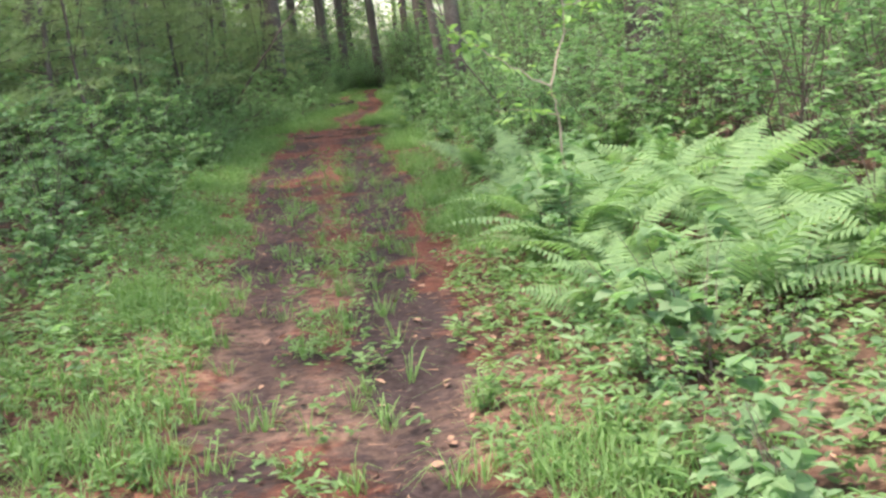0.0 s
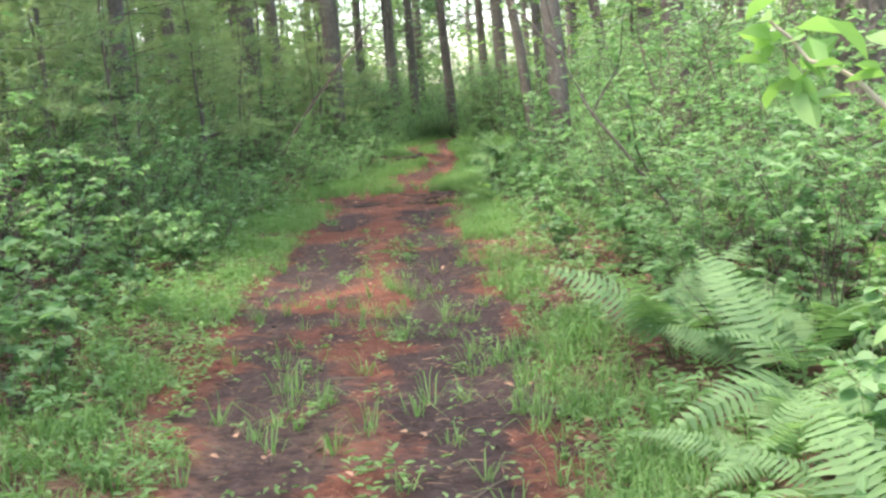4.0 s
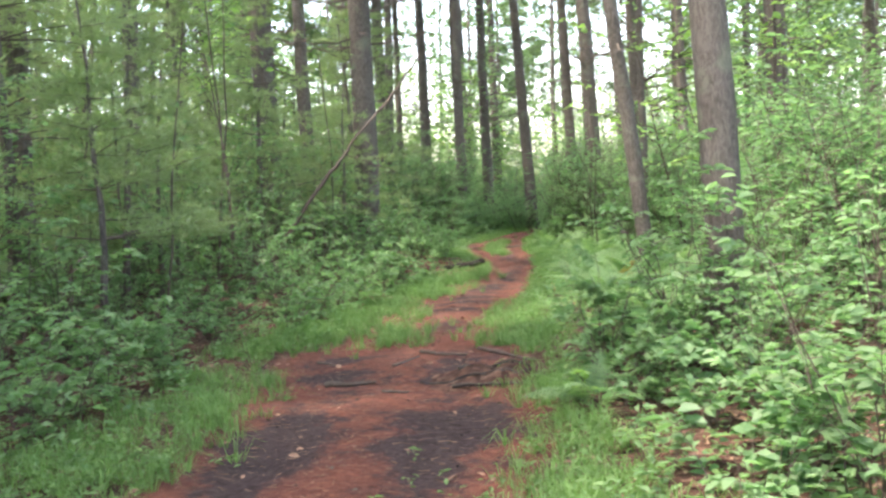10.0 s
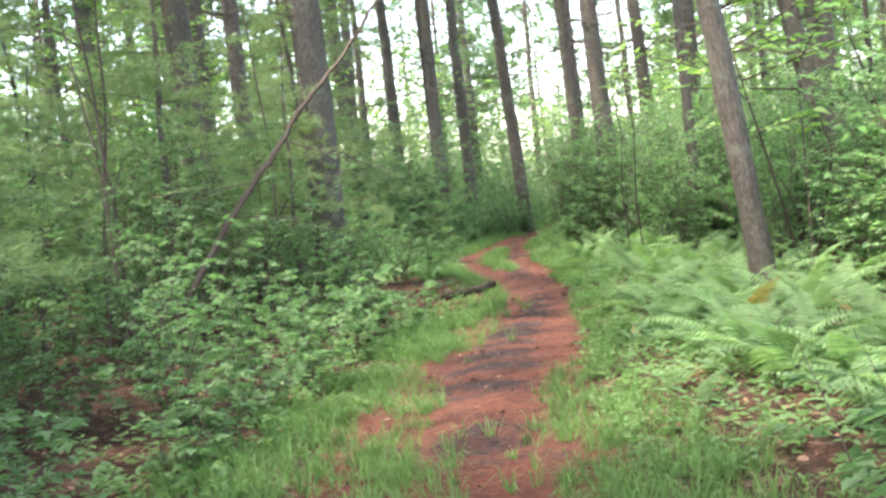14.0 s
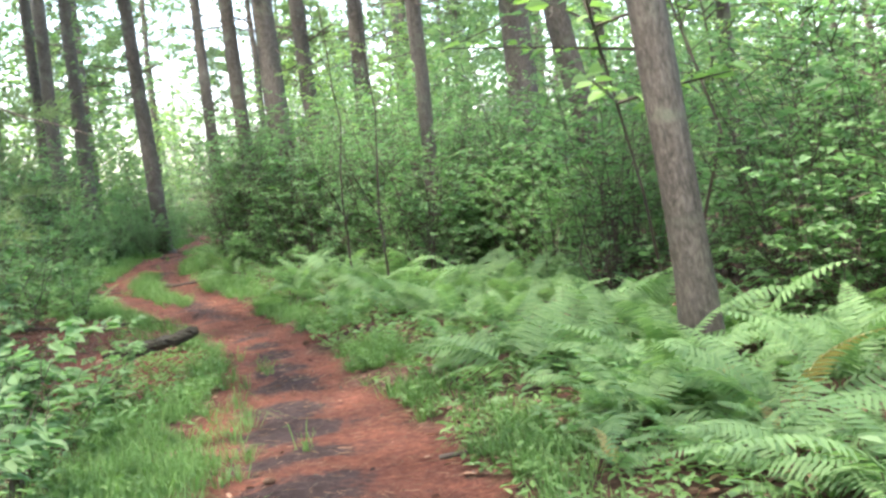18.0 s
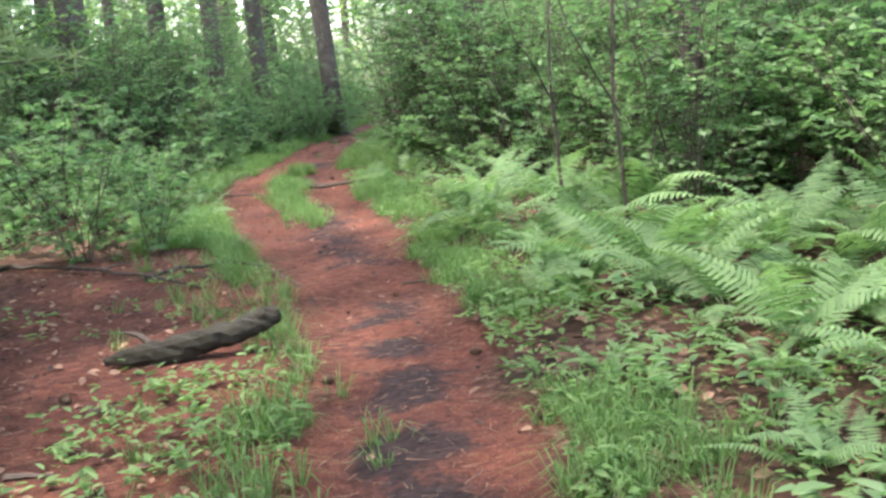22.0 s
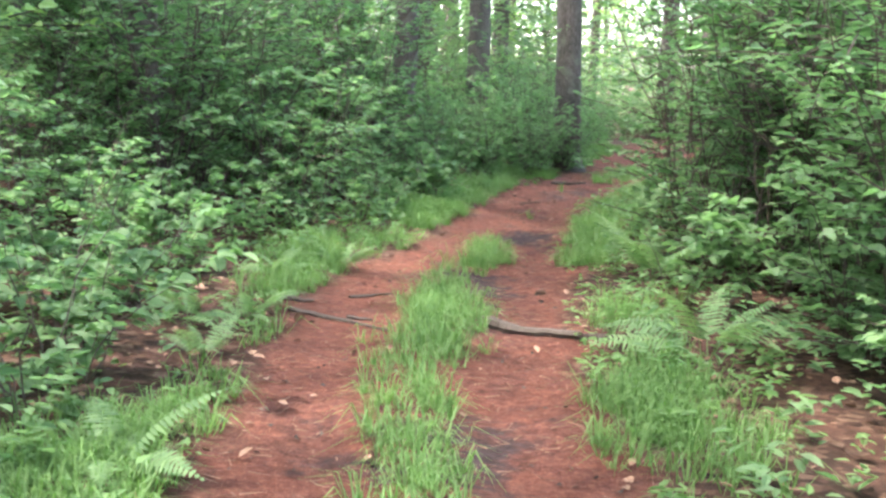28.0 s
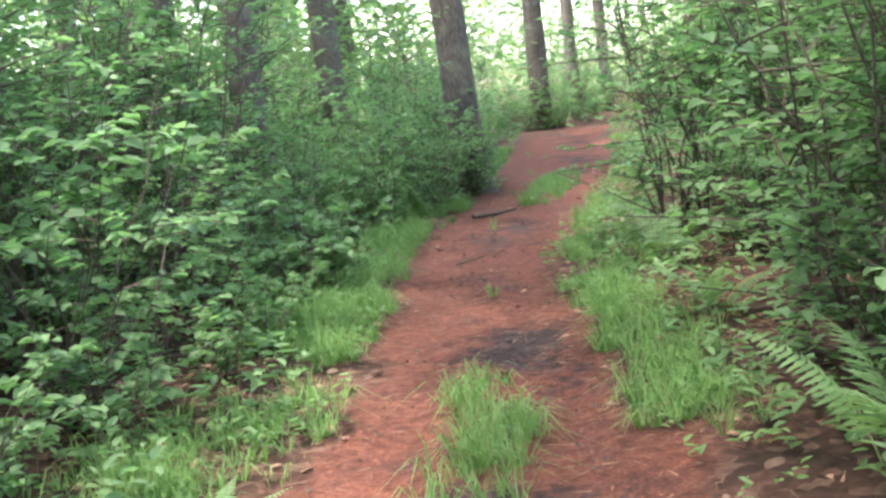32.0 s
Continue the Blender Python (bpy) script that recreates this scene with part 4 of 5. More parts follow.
# ---- grass, weeds and seedlings ----
def sample(seed, n, y0, y1, where):
    """Random ground places between y0 and y1 for which where(x, y, l, r, rnd) holds."""
    g = np.random.default_rng(seed)
    out = []
    while len(out) < n:
        y = g.uniform(y0, y1)
        l, r = trail_edges(y)
        x = g.uniform(l - 3.2, r + 3.2)
        if where(x, y, l, r, g.uniform()):
            out.append((x, y, ground_z(x, y)))
    return np.array(out)


def grass_here(x, y, l, r, u):
    n = wobble(x, y, 0.8, 6.0) + 0.5 * wobble(x, y, 2.6, 2.0)
    stray = wobble(x, y, 3.1, 17.0)
    dl, dr, m = l - x + 0.22 * stray, x - r + 0.22 * stray, (x - l) / (r - l) + 0.12 * stray
    p = 0.002 * (1 + 3 * n) if 0 < m < 1 else 0.0
    if -0.35 < dl < 1.3:
        p = (0.72 * math.exp(-((dl - 0.32) / 0.42) ** 2)) * (0.55 + 1.7 * n)
        if 9.8 < y < 16.8:
            p *= 0.08 + (0.5 if abs(dl - 0.2) < 0.15 else 0.0)
        elif y < -6:
            p *= 0.55
    elif -0.3 < dr < 1.0:
        p = (0.3 if y > 28 or 20.8 < y < 22.2 else 0.72) * math.exp(-((dr - 0.18) / 0.3) ** 2) * (0.55 + 1.7 * n)
    elif 0.2 < m < 0.8:
        if 17.3 < y < 25.3:
            p = max(p, 0.46 * math.exp(-((m - 0.5 - 0.06 * n) / 0.095) ** 2) * (0.7 + 1.3 * n) * min(1.0, (y - 17.3) / 1.0))
        elif y < -8:
            p = 0.04
    if 1.7 < y < 5.4 and m < 0.6:
        p = max(p, (0.35 + 1.2 * n) * math.exp(-((m - 0.3) / 0.17) ** 2) * min(1.0, (y - 1.7) / 0.5, (5.4 - y) / 0.8))
    if 1.2 < y < 5.0 and m > 0.6 and dr < 0.8:
        p = max(p, (0.45 + 1.1 * n) * math.exp(-((dr - 0.05) / 0.35) ** 2) * min(1.0, (y - 1.2) / 0.5, (5.0 - y) / 0.8))
    if 5.5 < y < 15 and -0.4 < dr < 0.08 and x > r - 0.5:
        return False
    if y > 12.5 and (dl < 0.08 and x < l + 0.4 or dr < 0.08 and x > r - 0.4):
        return False
    if 32.5 < y < 36 and 0.45 < m < 0.85:
        p = max(p, 0.5 + n)
    return u < p


def blades(seed, centres, per, h0, h1, width):
    """Tufts of bent blades round each centre."""
    g = np.random.default_rng(seed)
    spots = np.repeat(centres, per, 0)
    n = len(spots)
    a = g.uniform(0, 2 * np.pi, n)
    d = np.stack([np.cos(a), np.sin(a), np.zeros(n)], 1)
    spots = spots + d * np.abs(g.normal(size=(n, 1))) * 0.03
    w2 = a + g.normal(size=n) * 0.7
    d = np.stack([np.cos(w2), np.sin(w2), np.zeros(n)], 1)
    s = np.stack([-np.sin(w2), np.cos(w2), np.zeros(n)], 1)
    tall = np.repeat(g.uniform(0.6, 1.25, len(centres)), per)
    h, w = (g.uniform(h0, h1, n) * tall)[:, None], width * g.uniform(0.7, 1.3, n)[:, None]
    lean = g.uniform(0.25, 1.75, n)[:, None]
    z = np.array([0, 0, 1.0])
    b = spots - z * 0.01
    m = b + z * h * 0.6 + d * h * lean * 0.3
    t = b + z * h * (1 - 0.5 * lean) + d * h * lean * 0.85
    v = np.stack([b - s * w / 2, b + s * w / 2, m + s * w * 0.42, m - s * w * 0.42, t], 1).reshape(-1, 3)
    k = np.arange(n)[:, None] * 5
    f = [tuple(q) for q in (k + [0, 1, 2, 3])] + [tuple(q) for q in (k + [3, 2, 4])]
    return v, f


for k in range(7):
    y0, y1 = -24.5 + 9.6 * k, -24.5 + 9.6 * (k + 1)
    sp = sample(700 + k, (800, 950, 1400, 1200, 1500, 1400, 600)[k], y0, y1, grass_here)
    v, f = blades(710 + k, sp, 15, 0.06, 0.235, 0.006)
    thing("grass", "fresh green grass along the trail's edges", "grass", kind="stuff", data=mesh_of("grass", v, f, M_GRASS))


def rosettes(seed, spots, leaf, per, rise, mat, name, label, category):
    """Small upright weeds: a few leaves on a short stalk each."""
    g = np.random.default_rng(seed)
    n = len(spots)
    P = np.repeat(spots, per, 0) + g.normal(size=(n * per, 3)) * [0.022, 0.022, 0]
    P[:, 2] += np.repeat(g.uniform(0.25, 1.0, n) * rise, per) * g.uniform(0.15, 1.0, n * per) + 0.01
    a = g.uniform(0, 2 * np.pi, n * per)
    W = np.stack([np.cos(a), np.sin(a), g.uniform(-0.1, 0.7, n * per)], 1)
    L = leaf * g.uniform(0.55, 1.3, n * per)
    v, f = leaf_blades(P, W, np.array([0, 0, 1.0]) + g.normal(size=P.shape) * 0.25, L, L * 0.42, 0.15, 0.2)
    thing(name, label, category, kind="stuff", data=mesh_of(name, v, f, mat))


def weeds_here(x, y, l, r, u):
    n = wobble(x, y, 0.9, 12.0)
    m = (x - l) / (r - l)
    if y < -3:
        if l - 1.7 < x < l + 0.15:
            return u < 0.75 + 0.8 * n
        if 0.34 < m < 0.66 and y < -5:
            return u < (0.34 if y < -15 else 0.03) + 0.6 * n
        if r - 0.1 < x < r + (3.0 if y < -17 else 1.5):
            return u < (0.8 if y < -17 else 0.35) + 0.6 * n
        return 0.0 < m < 1.0 and u < 0.03
    if 2 < y < 14 and r < x < r + 1.5:
        return u < 0.5 + 0.5 * n
    if 9.6 < y < 12.0 and l - 0.95 < x < l - 0.05:
        return u < 0.7 + 0.5 * n
    if 10 < y < 17 and l - 1.8 < x < l:
        return u < 0.03 + 0.25 * n
    return (l - 1.3 < x < l - 0.05 or r < x < r + 1.0) and u < 0.22 + 0.5 * n


def seedlings_here(x, y, l, r, u):
    n = wobble(x, y, 0.6, 15.0)
    return (x < l - 0.35 or x > r + 0.3) and not (9.5 < y < 17 and l - 2.0 < x < l) and not underfoot(x, y, 0.6) and u < 0.45 + 0.7 * n


rosettes(801, sample(802, 7400, -24.5, -3, weeds_here), 0.048, 8, 0.16, M_WEED, "weeds", "bright green low weeds beside the trail", "weeds")
rosettes(803, sample(804, 2900, -3, 38, weeds_here), 0.055, 7, 0.16, M_WEED, "weeds", "scattered green weeds at the trail's edge", "weeds")
rosettes(805, sample(806, 4700, -24, 47, seedlings_here), 0.075, 8, 0.38, M_LEAF, "seedlings", "green seedlings covering the forest floor", "seedlings")


def litter_here(x, y, l, r, u):
    inside = l < x < r
    return u < (0.10 if inside else 0.8)


def on_trail(x, y, l, r, u):
    return l - 0.25 < x < r + 0.25 or (9.5 < y < 17.5 and l - 2.0 < x < l)


# needles lying on the trail
sp = sample(821, 15000, -23, 36, on_trail)
g = np.random.default_rng(822)
a = g.uniform(0, 2 * np.pi, len(sp))
sp[:, 2] += g.uniform(0.003, 0.012, len(sp))
v, f = spikes(sp, np.stack([np.cos(a), np.sin(a), g.normal(size=len(sp)) * 0.06], 1), g.uniform(0.05, 0.12, len(sp)), g.uniform(0.003, 0.006, len(sp)), g)
thing("needle_litter", "fallen red-brown pine needles strewn over the trail", "litter", kind="stuff", data=mesh_of("needle_litter", v, f, M_LITTER))
# dark crumbs of bark and soil
sp = sample(823, 2600, -23, 36, on_trail)
a = g.uniform(0, 2 * np.pi, len(sp))
sp[:, 2] += 0.006
L = g.uniform(0.012, 0.045, len(sp))
v, f = leaf_blades(sp, np.stack([np.cos(a), np.sin(a), g.normal(size=len(sp)) * 0.25], 1), np.array([0, 0, 1.0]) + g.normal(size=sp.shape) * 0.5, L, L * g.uniform(0.3, 0.8, len(sp)), 0.3, -0.1)
thing("bark_crumbs", "dark crumbs of bark strewn over the trail", "litter", kind="stuff", data=mesh_of("bark_crumbs", v, f, M_DEADWOOD))
sp = sample(811, 12500, -24, 36, litter_here)
g = np.random.default_rng(812)
a = g.uniform(0, 2 * np.pi, len(sp))
sp[:, 2] += g.uniform(0.004, 0.02, len(sp))
L = g.uniform(0.03, 0.075, len(sp))
v, f = leaf_blades(sp, np.stack([np.cos(a), np.sin(a), g.normal(size=len(sp)) * 0.2], 1), np.array([0, 0, 1.0]) + g.normal(size=sp.shape) * 0.3, L, L * 0.55, 0.25, -0.1)
thing("dead_leaves", "dry brown dead leaves on the forest floor", "litter", kind="stuff", data=mesh_of("dead_leaves", v, f, M_LITTER))


# ---- fallen wood on and beside the trail ----
def lying(points, radius, lift=0.0):
    """A polyline laid on the ground at its own thickness."""
    return np.array([(x, y, ground_z(x, y) + radius * 0.7 + lift) for x, y in points])


def stick(name, points, radius, label, mat=None, seed=0, taper=0.6, sides=7):
    p = lying(points, radius)
    # finer steps with small kinks
    t = np.linspace(0, len(p) - 1, 4 * (len(p) - 1) + 1)
    q = np.stack([np.interp(t, np.arange(len(p)), p[:, k]) for k in range(3)], 1)
    g = np.random.default_rng(seed)
    q[1:-1] += g.normal(size=(len(q) - 2, 3)) * radius * 0.35 * [1, 1, 0.4]
    o = q.mean(0)
    o[2] = q[:, 2].min() - radius * 0.7
    v, f = tube(q - o, radius * (1 - taper * np.linspace(0, 1, len(q))), sides, 0.12, seed)
    return thing(name, label, "stick" if radius < 0.04 else "log", group="fallen wood", at=Matrix.Translation(o), data=mesh_of(name, v, f, mat or M_DEADWOOD))


STICKS = [([(2.36, 21.82), (2.57, 21.6), (2.87, 21.4), (3.08, 21.34)], 0.038, "dark dead stick lying across the trail"),
          ([(1.19, 21.9), (1.47, 21.78), (1.82, 21.54)], 0.017, "thin dark stick lying across the trail"),
          ([(1.10, 22.15), (1.30, 22.2)], 0.02, "short bark chip on the trail"), ([(1.54, 21.9), (1.70, 21.86)], 0.015, "short dead twig on the trail"),
          ([(1.50, 22.45), (1.76, 22.66)], 0.012, "thin dead twig on the trail"), ([(3.58, 32.05), (3.85, 32.12), (4.10, 32.18)], 0.03, "dark dead stick on the trail"),
          ([(4.50, 33.5), (4.92, 33.68)], 0.022, "dead stick at the trail's edge"), ([(2.95, 29.0), (3.2, 29.1)], 0.012, "dead twig on the trail"),
          ([(0.66, 1.36), (0.88, 1.24), (1.12, 1.22)], 0.022, "dark dead stick on the grassy trail"), ([(1.24, 1.62), (1.42, 1.2), (1.55, 0.8), (1.74, 0.42)], 0.024, "dark bare root half sunk in the trail"),
          ([(0.44, 0.45), (0.66, 1.06)], 0.014, "pale dry stick lying in the grass"), ([(-0.32, 1.0), (-0.10, 0.84)], 0.016, "dark dead twig on bare soil"),
          ([(-0.10, -0.30), (0.12, -0.38), (0.34, -0.38)], 0.028, "dark dead stick lying on the trail"), ([(0.42, -0.80), (0.64, -0.84)], 0.016, "short dead twig on the trail"),
          ([(0.95, -0.20), (1.20, -0.28), (1.5, -0.2)], 0.02, "thin dead stick lying on the trail"),
          ([(-0.08, -12.02), (0.18, -12.06)], 0.009, "thin dead twig on dark soil"), ([(0.50, -14.30), (0.66, -14.06), (0.82, -13.92)], 0.009, "thin forked twig on the trail"),
          ([(1.95, 7.2), (2.18, 7.12)], 0.016, "dead twig on the needles"), ([(0.72, 11.8), (0.86, 11.72)], 0.018, "short dead twig among needles"),
          ([(0.5, 11.05), (0.68, 11.0)], 0.016, "short dead twig among needles"), ([(2.45, 14.2), (2.6, 14.1)], 0.012, "dead twig at the trail's edge"),
          ([(1.9, 10.2), (2.05, 10.3)], 0.008, "pale twig on dark soil"), ([(2.1, 12.6), (2.3, 12.5)], 0.007, "thin twig on the needles")]
for k, (pts, rad, label) in enumerate(STICKS):
    stick("rotten_log" if rad >= 0.04 else "stick", pts, rad, label, M_TWIG if "pale" in label else None, 900 + k)

# hump of soil and bare roots across the trail
MOUND_X, MOUND_Y = 1.42, -0.42
hump = thing("root_hump", "low hump of soil and moss crossed by dark bare roots", "tree roots", at=Matrix.Translation((MOUND_X, MOUND_Y, ground_z(MOUND_X, MOUND_Y))))


def hump_z(x, y):
    """Height of the hump over the trail, with clods and a steep near face."""
    u, w = x / 0.66, (y - 0.06) / (0.34 if y < 0.06 else 0.52)
    return 0.13 * max(0.0, 1 - u * u) * max(0.0, 1 - w * w) * (1 + 0.6 * wobble(x, y, 5.0, 31.0)) + 0.018 * wobble(x, y, 11.0, 32.0) - 0.03


n = 34
gx, gy = np.meshgrid(np.linspace(-0.7, 0.7, n), np.linspace(-0.36, 0.62, n))
v = np.array([(a, b, hump_z(a, b)) for a, b in zip(gx.ravel(), gy.ravel())])
k = np.arange(n * n).reshape(n, n)
part("soil", mesh_of("soil", v, np.stack([k[:-1, :-1], k[:-1, 1:], k[1:, 1:], k[1:, :-1]], -1).reshape(-1, 4), M_GROUND, smooth=True), hump)
g = np.random.default_rng(940)
for k in range(6):
    x0, x1, y0 = g.uniform(-0.75, -0.1), g.uniform(0.1, 0.8), -0.25 + 0.13 * k
    t = np.linspace(0, 1, 14)
    x, y = x0 + (x1 - x0) * t, y0 + 0.08 * np.sin((3 + k % 3) * t + 2.3 * k) + g.normal() * 0.22 * t
    r = g.uniform(0.009, 0.022)
    p = np.stack([x, y, [max(hump_z(a, b), 0.0) + r * 0.45 for a, b in zip(x, y)]], 1) + g.normal(size=(14, 3)) * 0.006
    v, f = tube(p, r * (1 - 0.7 * t), 7, 0.14, 941 + k)
    part("root", mesh_of("root", v, f, M_BARK_DARK), hump)

# rotten mossy log with one lifted end
p = np.array([(0.70, 12.62, 0.035), (0.84, 12.56, 0.055), (1.0, 12.53, 0.07), (1.18, 12.54, 0.085), (1.36, 12.58, 0.105), (1.50, 12.62, 0.14), (1.58, 12.64, 0.165)])
z0 = ground_z(1.1, 12.55)
t = np.linspace(0, 6, 25)
q = np.stack([np.interp(t, np.arange(7), p[:, k]) for k in range(3)], 1) - [1.1, 12.55, 0]
v, f = tube(q, np.interp(t, [0, 1, 3, 5, 6], [0.02, 0.05, 0.064, 0.06, 0.04]), 12, 0.13, 77)
mossy = thing("mossy_log", "rotten mossy log with one end lifted", "log", at=Matrix.Translation((1.1, 12.55, z0)))
part("wood", mesh_of("wood", v, f, M_MOSS), mossy)
v, f = tube(np.array([(-0.16, 0.0, 0.10), (-0.22, 0.05, 0.15), (-0.30, 0.08, 0.17)]), np.array([0.02, 0.014, 0.004]), 6, 0.1, 78)
part("branch_stub", mesh_of("branch_stub", v, f, M_DEADWOOD), mossy)

# fallen forked branch
fork = thing("fallen_branch", "bare fallen branch with several forks on needles", "branch", at=Matrix.Translation((0.7, 15.1, ground_z(0.7, 15.1))))
for k, (pts, r0) in enumerate([([(-0.75, 16.6), (-0.42, 16.43), (-0.08, 16.2), (0.38, 15.65), (0.72, 15.09), (1.14, 14.54)], 0.024),
                               ([(0.72, 15.09), (0.99, 15.33), (1.32, 15.51), (1.58, 15.1), (1.79, 14.4)], 0.018),
                               ([(1.30, 15.50), (1.36, 15.85)], 0.010), ([(0.99, 15.33), (1.1, 15.0), (1.3, 14.8)], 0.009),
                               ([(0.38, 15.65), (0.5, 15.95), (0.75, 16.1)], 0.010), ([(1.56, 15.1), (1.75, 15.2)], 0.007)]):
    q = lying(pts, r0, 0.01 if k else 0.0)
    q[1:-1, 2] += 0.03
    t = np.linspace(0, len(q) - 1, 3 * (len(q) - 1) + 1)
    q = np.stack([np.interp(t, np.arange(len(q)), q[:, c]) for c in range(3)], 1) - [0.7, 15.1, ground_z(0.7, 15.1)]
    q[1:-1] += np.random.default_rng(950 + k).normal(size=(len(q) - 2, 3)) * 0.008
    v, f = tube(q, r0 * (1 - 0.65 * np.linspace(0, 1, len(q))), 6, 0.08, 960 + k)
    part("limb" if k < 2 else "twig", mesh_of("limb", v, f, M_DEADWOOD), fork)


# ---- pine cones ----
def cone_mesh():
    chunks = [tube(np.array([(0, 0, 0), (0.012, 0, 0), (0.035, 0, 0), (0.06, 0, 0), (0.075, 0, 0)]), np.array([0.008, 0.017, 0.02, 0.013, 0.003]), 8, 0.05, 3)]
    V, F = [], []
    for k in range(46):
        u = k / 45
        a = k * 2.399
        r = 0.022 * math.sin(math.pi * (0.2 + 0.75 * u)) + 0.004
        c, d = np.array([0.006 + 0.062 * u, 0, 0]), np.array([0.25, math.cos(a), math.sin(a)])
        e = np.array([0, -math.sin(a), math.cos(a)])
        n = len(V)
        V += [c + d * r * 0.5 - e * 0.004, c + d * r * 0.5 + e * 0.004, c + d * (r + 0.007) + e * 0.006, c + d * (r + 0.007) - e * 0.006]
        F.append((n, n + 1, n + 2, n + 3))
    chunks.append((np.array(V), F))
    v, f = merged(chunks)
    return mesh_of("pine_cone", v, f, M_CONE)


CONE = cone_mesh()
for k, (x, y) in enumerate([(1.07, 7.36), (0.62, 5.55), (1.19, 3.42), (2.45, 12.1), (2.5, 10.9), (2.66, 25.2), (1.72, 11.9), (0.6, 12.0), (1.3, 21.7), (2.75, 22.9)]):
    s = 0.9
    thing("pine_cone", "small brown pine cone lying on the needles", "pine cone", group="pine cones", data=CONE,
          at=Matrix.LocRotScale((x, y, ground_z(x, y) + 0.022), Euler((k * 1.3, 0.05, k * 2.1)), Vector((s, s, s))))


# ---- single saplings with a shape of their own ----
def sapling(name, label, limbs_of, leaf, mat, seed, wood=None):
    """limbs_of: (points, root radius, leaves) for the stem and each arm."""
    g = np.random.default_rng(seed)
    x0, y0, _ = limbs_of[0][0][0]
    base = Vector((x0, y0, ground_z(x0, y0)))
    root = thing(name, label, "sapling", at=Matrix.Translation(base))
    P, W = [], []
    for k, (pts, r0, n) in enumerate(limbs_of):
        p = np.array(pts, float) - [x0, y0, 0]
        t = np.linspace(0, len(p) - 1, 4 * (len(p) - 1) + 1)
        q = np.stack([np.interp(t, np.arange(len(p)), p[:, c]) for c in range(3)], 1)
        q[1:-1] += g.normal(size=(len(q) - 2, 3)) * 0.008
        v, f = tube(q, r0 * (1 - 0.6 * np.linspace(0, 1, len(q))), 6, 0.05, seed + k)
        part("stem" if k == 0 else "limb", mesh_of("limb", v, f, wood or M_TWIG), root)
        for _ in range(n):
            u = 1 - g.uniform(0, 1) ** 1.5 * 0.75
            c = np.array([np.interp(u * (len(q) - 1), np.arange(len(q)), q[:, i]) for i in range(3)])
            P.append(c + g.normal(size=3) * 0.035)
            W.append(unit(g.normal(size=3) * [1, 1, 0.35]))
    P, W = np.array(P), np.array(W)
    L = leaf * g.uniform(0.6, 1.25, len(P))
    v, f = leaf_blades(P, W, np.array([0, 0, 1.0]) + g.normal(size=P.shape) * 0.35, L, L * 0.6)
    part("foliage", mesh_of("foliage", v, f, mat), root)
    return root


sapling("forked_sapling", "slender forked sapling with pale sunlit leaves", [
    ([(1.83, -16.0, -0.05), (1.85, -16.03, 0.5), (1.82, -16.06, 0.92), (1.79, -16.06, 1.13)], 0.014, 4),
    ([(1.79, -16.06, 1.13), (1.5, -16.1, 1.30), (1.30, -16.1, 1.44), (1.12, -16.1, 1.58)], 0.009, 46),
    ([(1.79, -16.06, 1.13), (1.92, -16.06, 1.50), (1.93, -16.06, 1.86), (2.06, -16.0, 2.15)], 0.010, 64),
    ([(1.93, -16.06, 1.7), (2.1, -16.0, 1.72), (2.25, -16.0, 1.7)], 0.006, 30),
    ([(1.82, -16.06, 0.92), (1.6, -16.06, 0.97), (1.36, -16.06, 1.0)], 0.006, 24)], 0.09, M_LEAF_PALE, 970, M_TWIG_PALE)
sapling("leaning_sapling", "dark leaning forked stem with large green leaves", [
    ([(3.15, -8.75, -0.05), (2.75, -8.5, 0.6), (2.30, -8.15, 1.28), (2.24, -7.75, 1.55), (2.18, -7.42, 1.81)], 0.018, 10),
    ([(2.18, -7.42, 1.81), (2.1, -6.7, 2.08), (2.03, -6.0, 2.33), (1.93, -5.5, 2.55)], 0.018, 10),
    ([(2.18, -7.42, 1.81), (2.13, -7.2, 2.2), (2.05, -7.0, 2.75)], 0.016, 14),
    ([(2.30, -8.15, 1.28), (2.6, -7.9, 1.7), (2.75, -7.8, 2.3)], 0.010, 56),
    ([(2.75, -8.5, 0.6), (2.5, -8.9, 1.0), (2.45, -9.0, 1.5)], 0.009, 56)], 0.088, M_LEAF, 980, M_BARK_DARK)
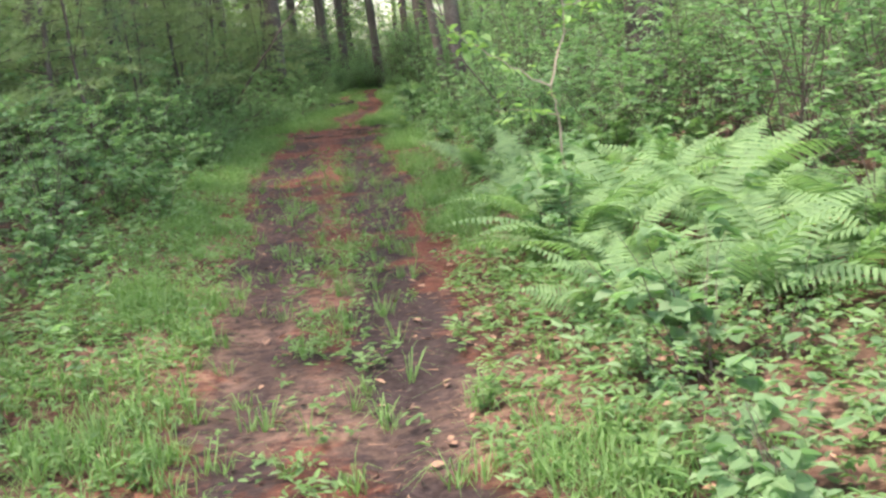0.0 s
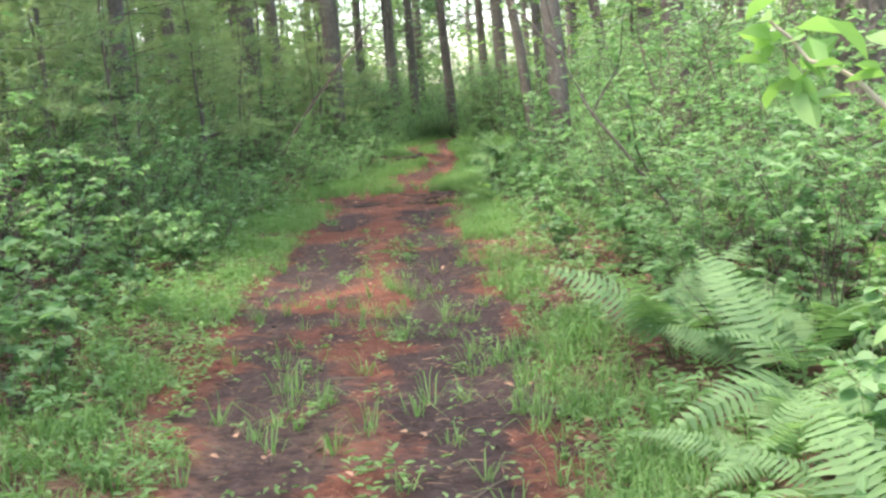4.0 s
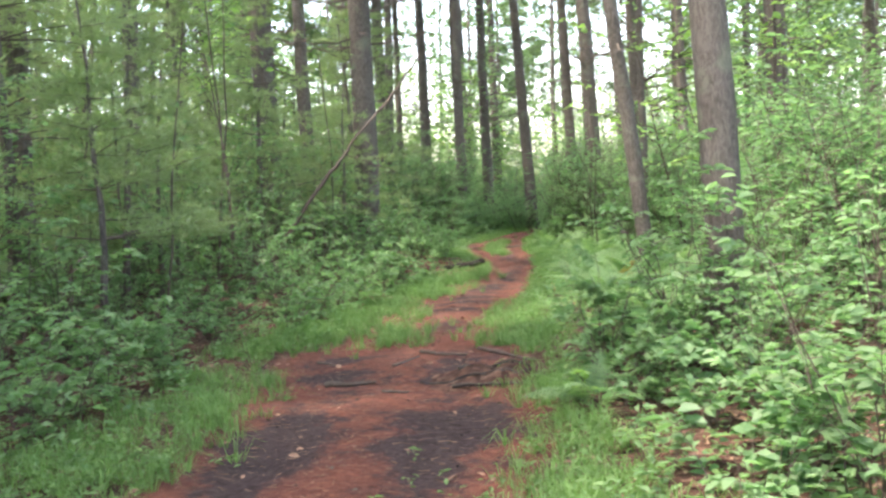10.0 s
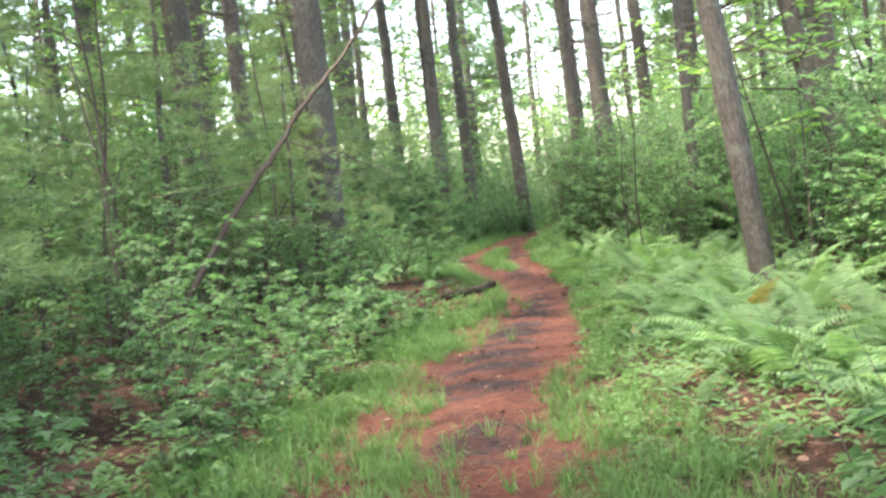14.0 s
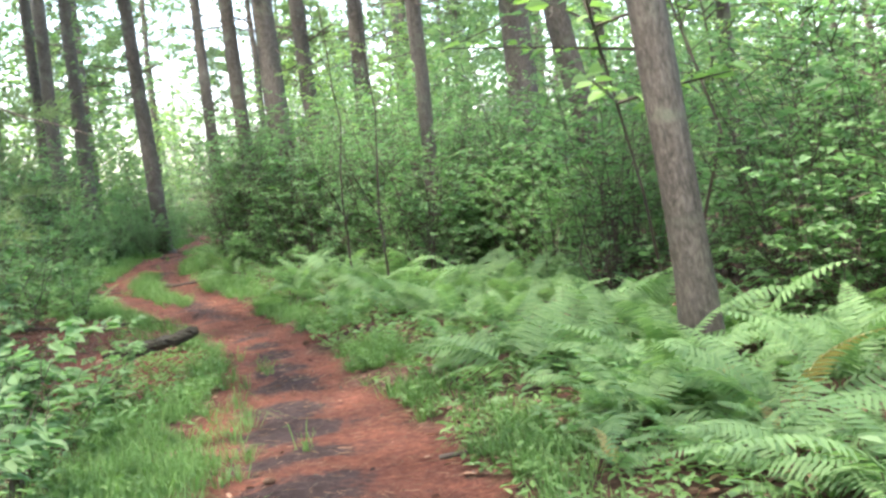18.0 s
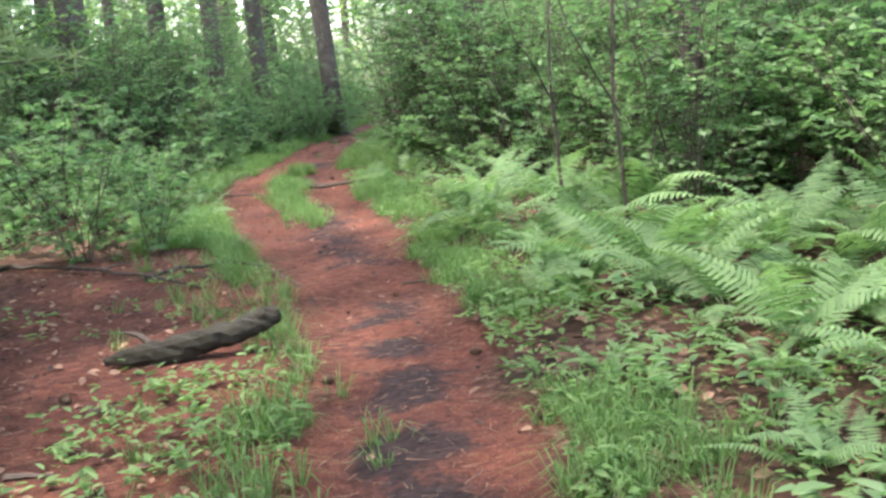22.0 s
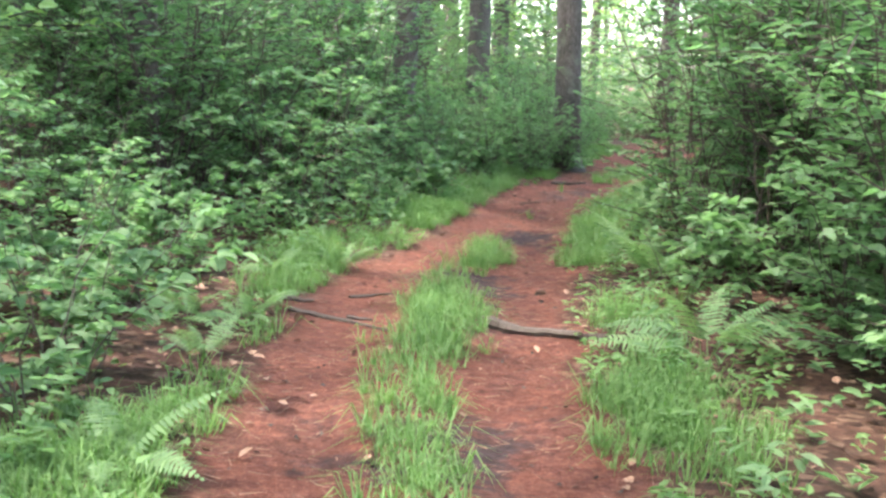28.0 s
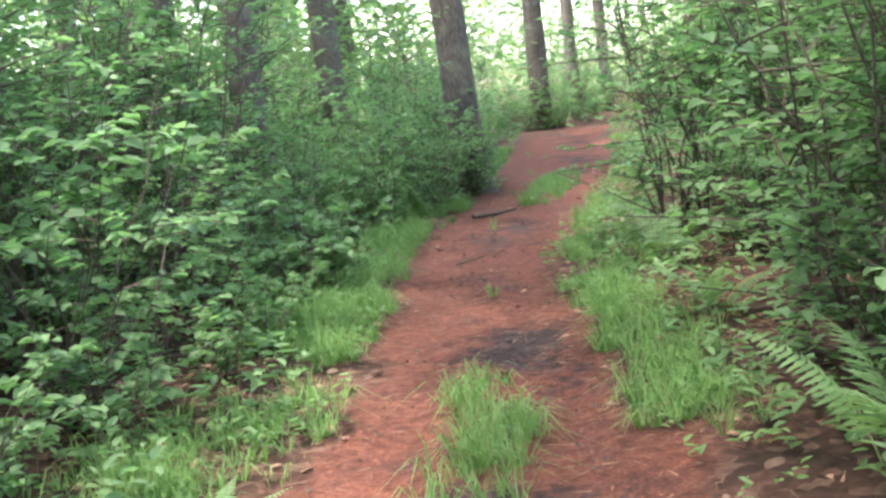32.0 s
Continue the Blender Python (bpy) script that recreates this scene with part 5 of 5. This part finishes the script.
sapling("leaning_dead_stem", "bare grey dead stem leaning among young pines", [
    ([(-2.25, 7.85, -0.05), (-1.59, 7.9, 0.99), (-0.97, 7.9, 1.82), (-0.63, 7.9, 2.2), (-0.42, 7.92, 2.5), (-0.19, 7.95, 2.73), (0.14, 8.0, 3.08), (0.6, 8.1, 3.7)], 0.042, 0),
    ([(0.14, 8.0, 3.08), (0.55, 7.9, 2.75), (1.05, 7.9, 2.45)], 0.010, 0), ([(-0.63, 7.9, 2.2), (-0.1, 7.8, 2.0), (0.5, 7.7, 1.75)], 0.009, 0),
    ([(-1.2, 7.9, 1.5), (-0.7, 7.7, 1.45), (-0.2, 7.6, 1.3)], 0.007, 0), ([(-0.97, 7.9, 1.82), (-1.5, 7.7, 1.75), (-2.0, 7.6, 1.4)], 0.007, 1)], 0.06, M_LEAF, 990)
sapling("thin_sapling", "thin dark mossy sapling among the ferns", [
    ([(8.10, 14.58, -0.05), (8.07, 14.56, 1.2), (8.0, 14.56, 2.6), (8.06, 14.56, 6.4)], 0.075, 12), ([(8.02, 14.56, 2.4), (7.75, 14.56, 3.2), (7.65, 14.56, 4.0)], 0.02, 20)], 0.10, M_LEAF, 991, M_BARK_DARK)
for k, (x, y) in enumerate([(7.05, 10.4), (7.35, 10.6), (4.05, 14.2), (4.2, 16.2)]):
    sapling("thin_sapling", "thin bare-stemmed sapling with few leaves", [
        ([(x, y, -0.05), (x - 0.05, y, 1.0), (x + 0.03, y, 2.2), (x - 0.1, y, 3.8)], 0.016, 14), ([(x, y, 0.9), (x - 0.35, y - 0.1, 1.5), (x - 0.5, y, 2.2)], 0.008, 14)], 0.07, M_LEAF, 1000 + k, M_BARK_DARK)
pole = sapling("thin_sapling", "thin brown bare-stemmed sapling under the pines", [
    ([(-3.0, -2.0, -0.05), (-3.04, -2.02, 1.1), (-2.97, -2.0, 2.5), (-3.05, -1.97, 4.2)], 0.022, 10), ([(-3.03, -2.01, 1.4), (-2.6, -2.2, 2.0)], 0.008, 8),
    ([(-2.98, -2.0, 2.3), (-3.4, -1.8, 2.9)], 0.007, 8)], 0.09, M_LEAF, 1010)
g = np.random.default_rng(61)
for k in range(26):
    y = g.uniform(-9, 15)
    l, r = trail_edges(y)
    copy_thing(pole, stand(l - g.uniform(1.7, 5.5), y, g.uniform(0, 360), g.uniform(0.8, 1.3), 0.0, (g.normal() * 5, g.normal() * 5)))
sapling("yellow_sprig", "pale yellow-green sprig beside the trail", [
    ([(1.95, -2.2, -0.02), (1.9, -2.2, 0.2), (1.78, -2.2, 0.32)], 0.005, 16)], 0.09, M_LEAF_PALE, 995)
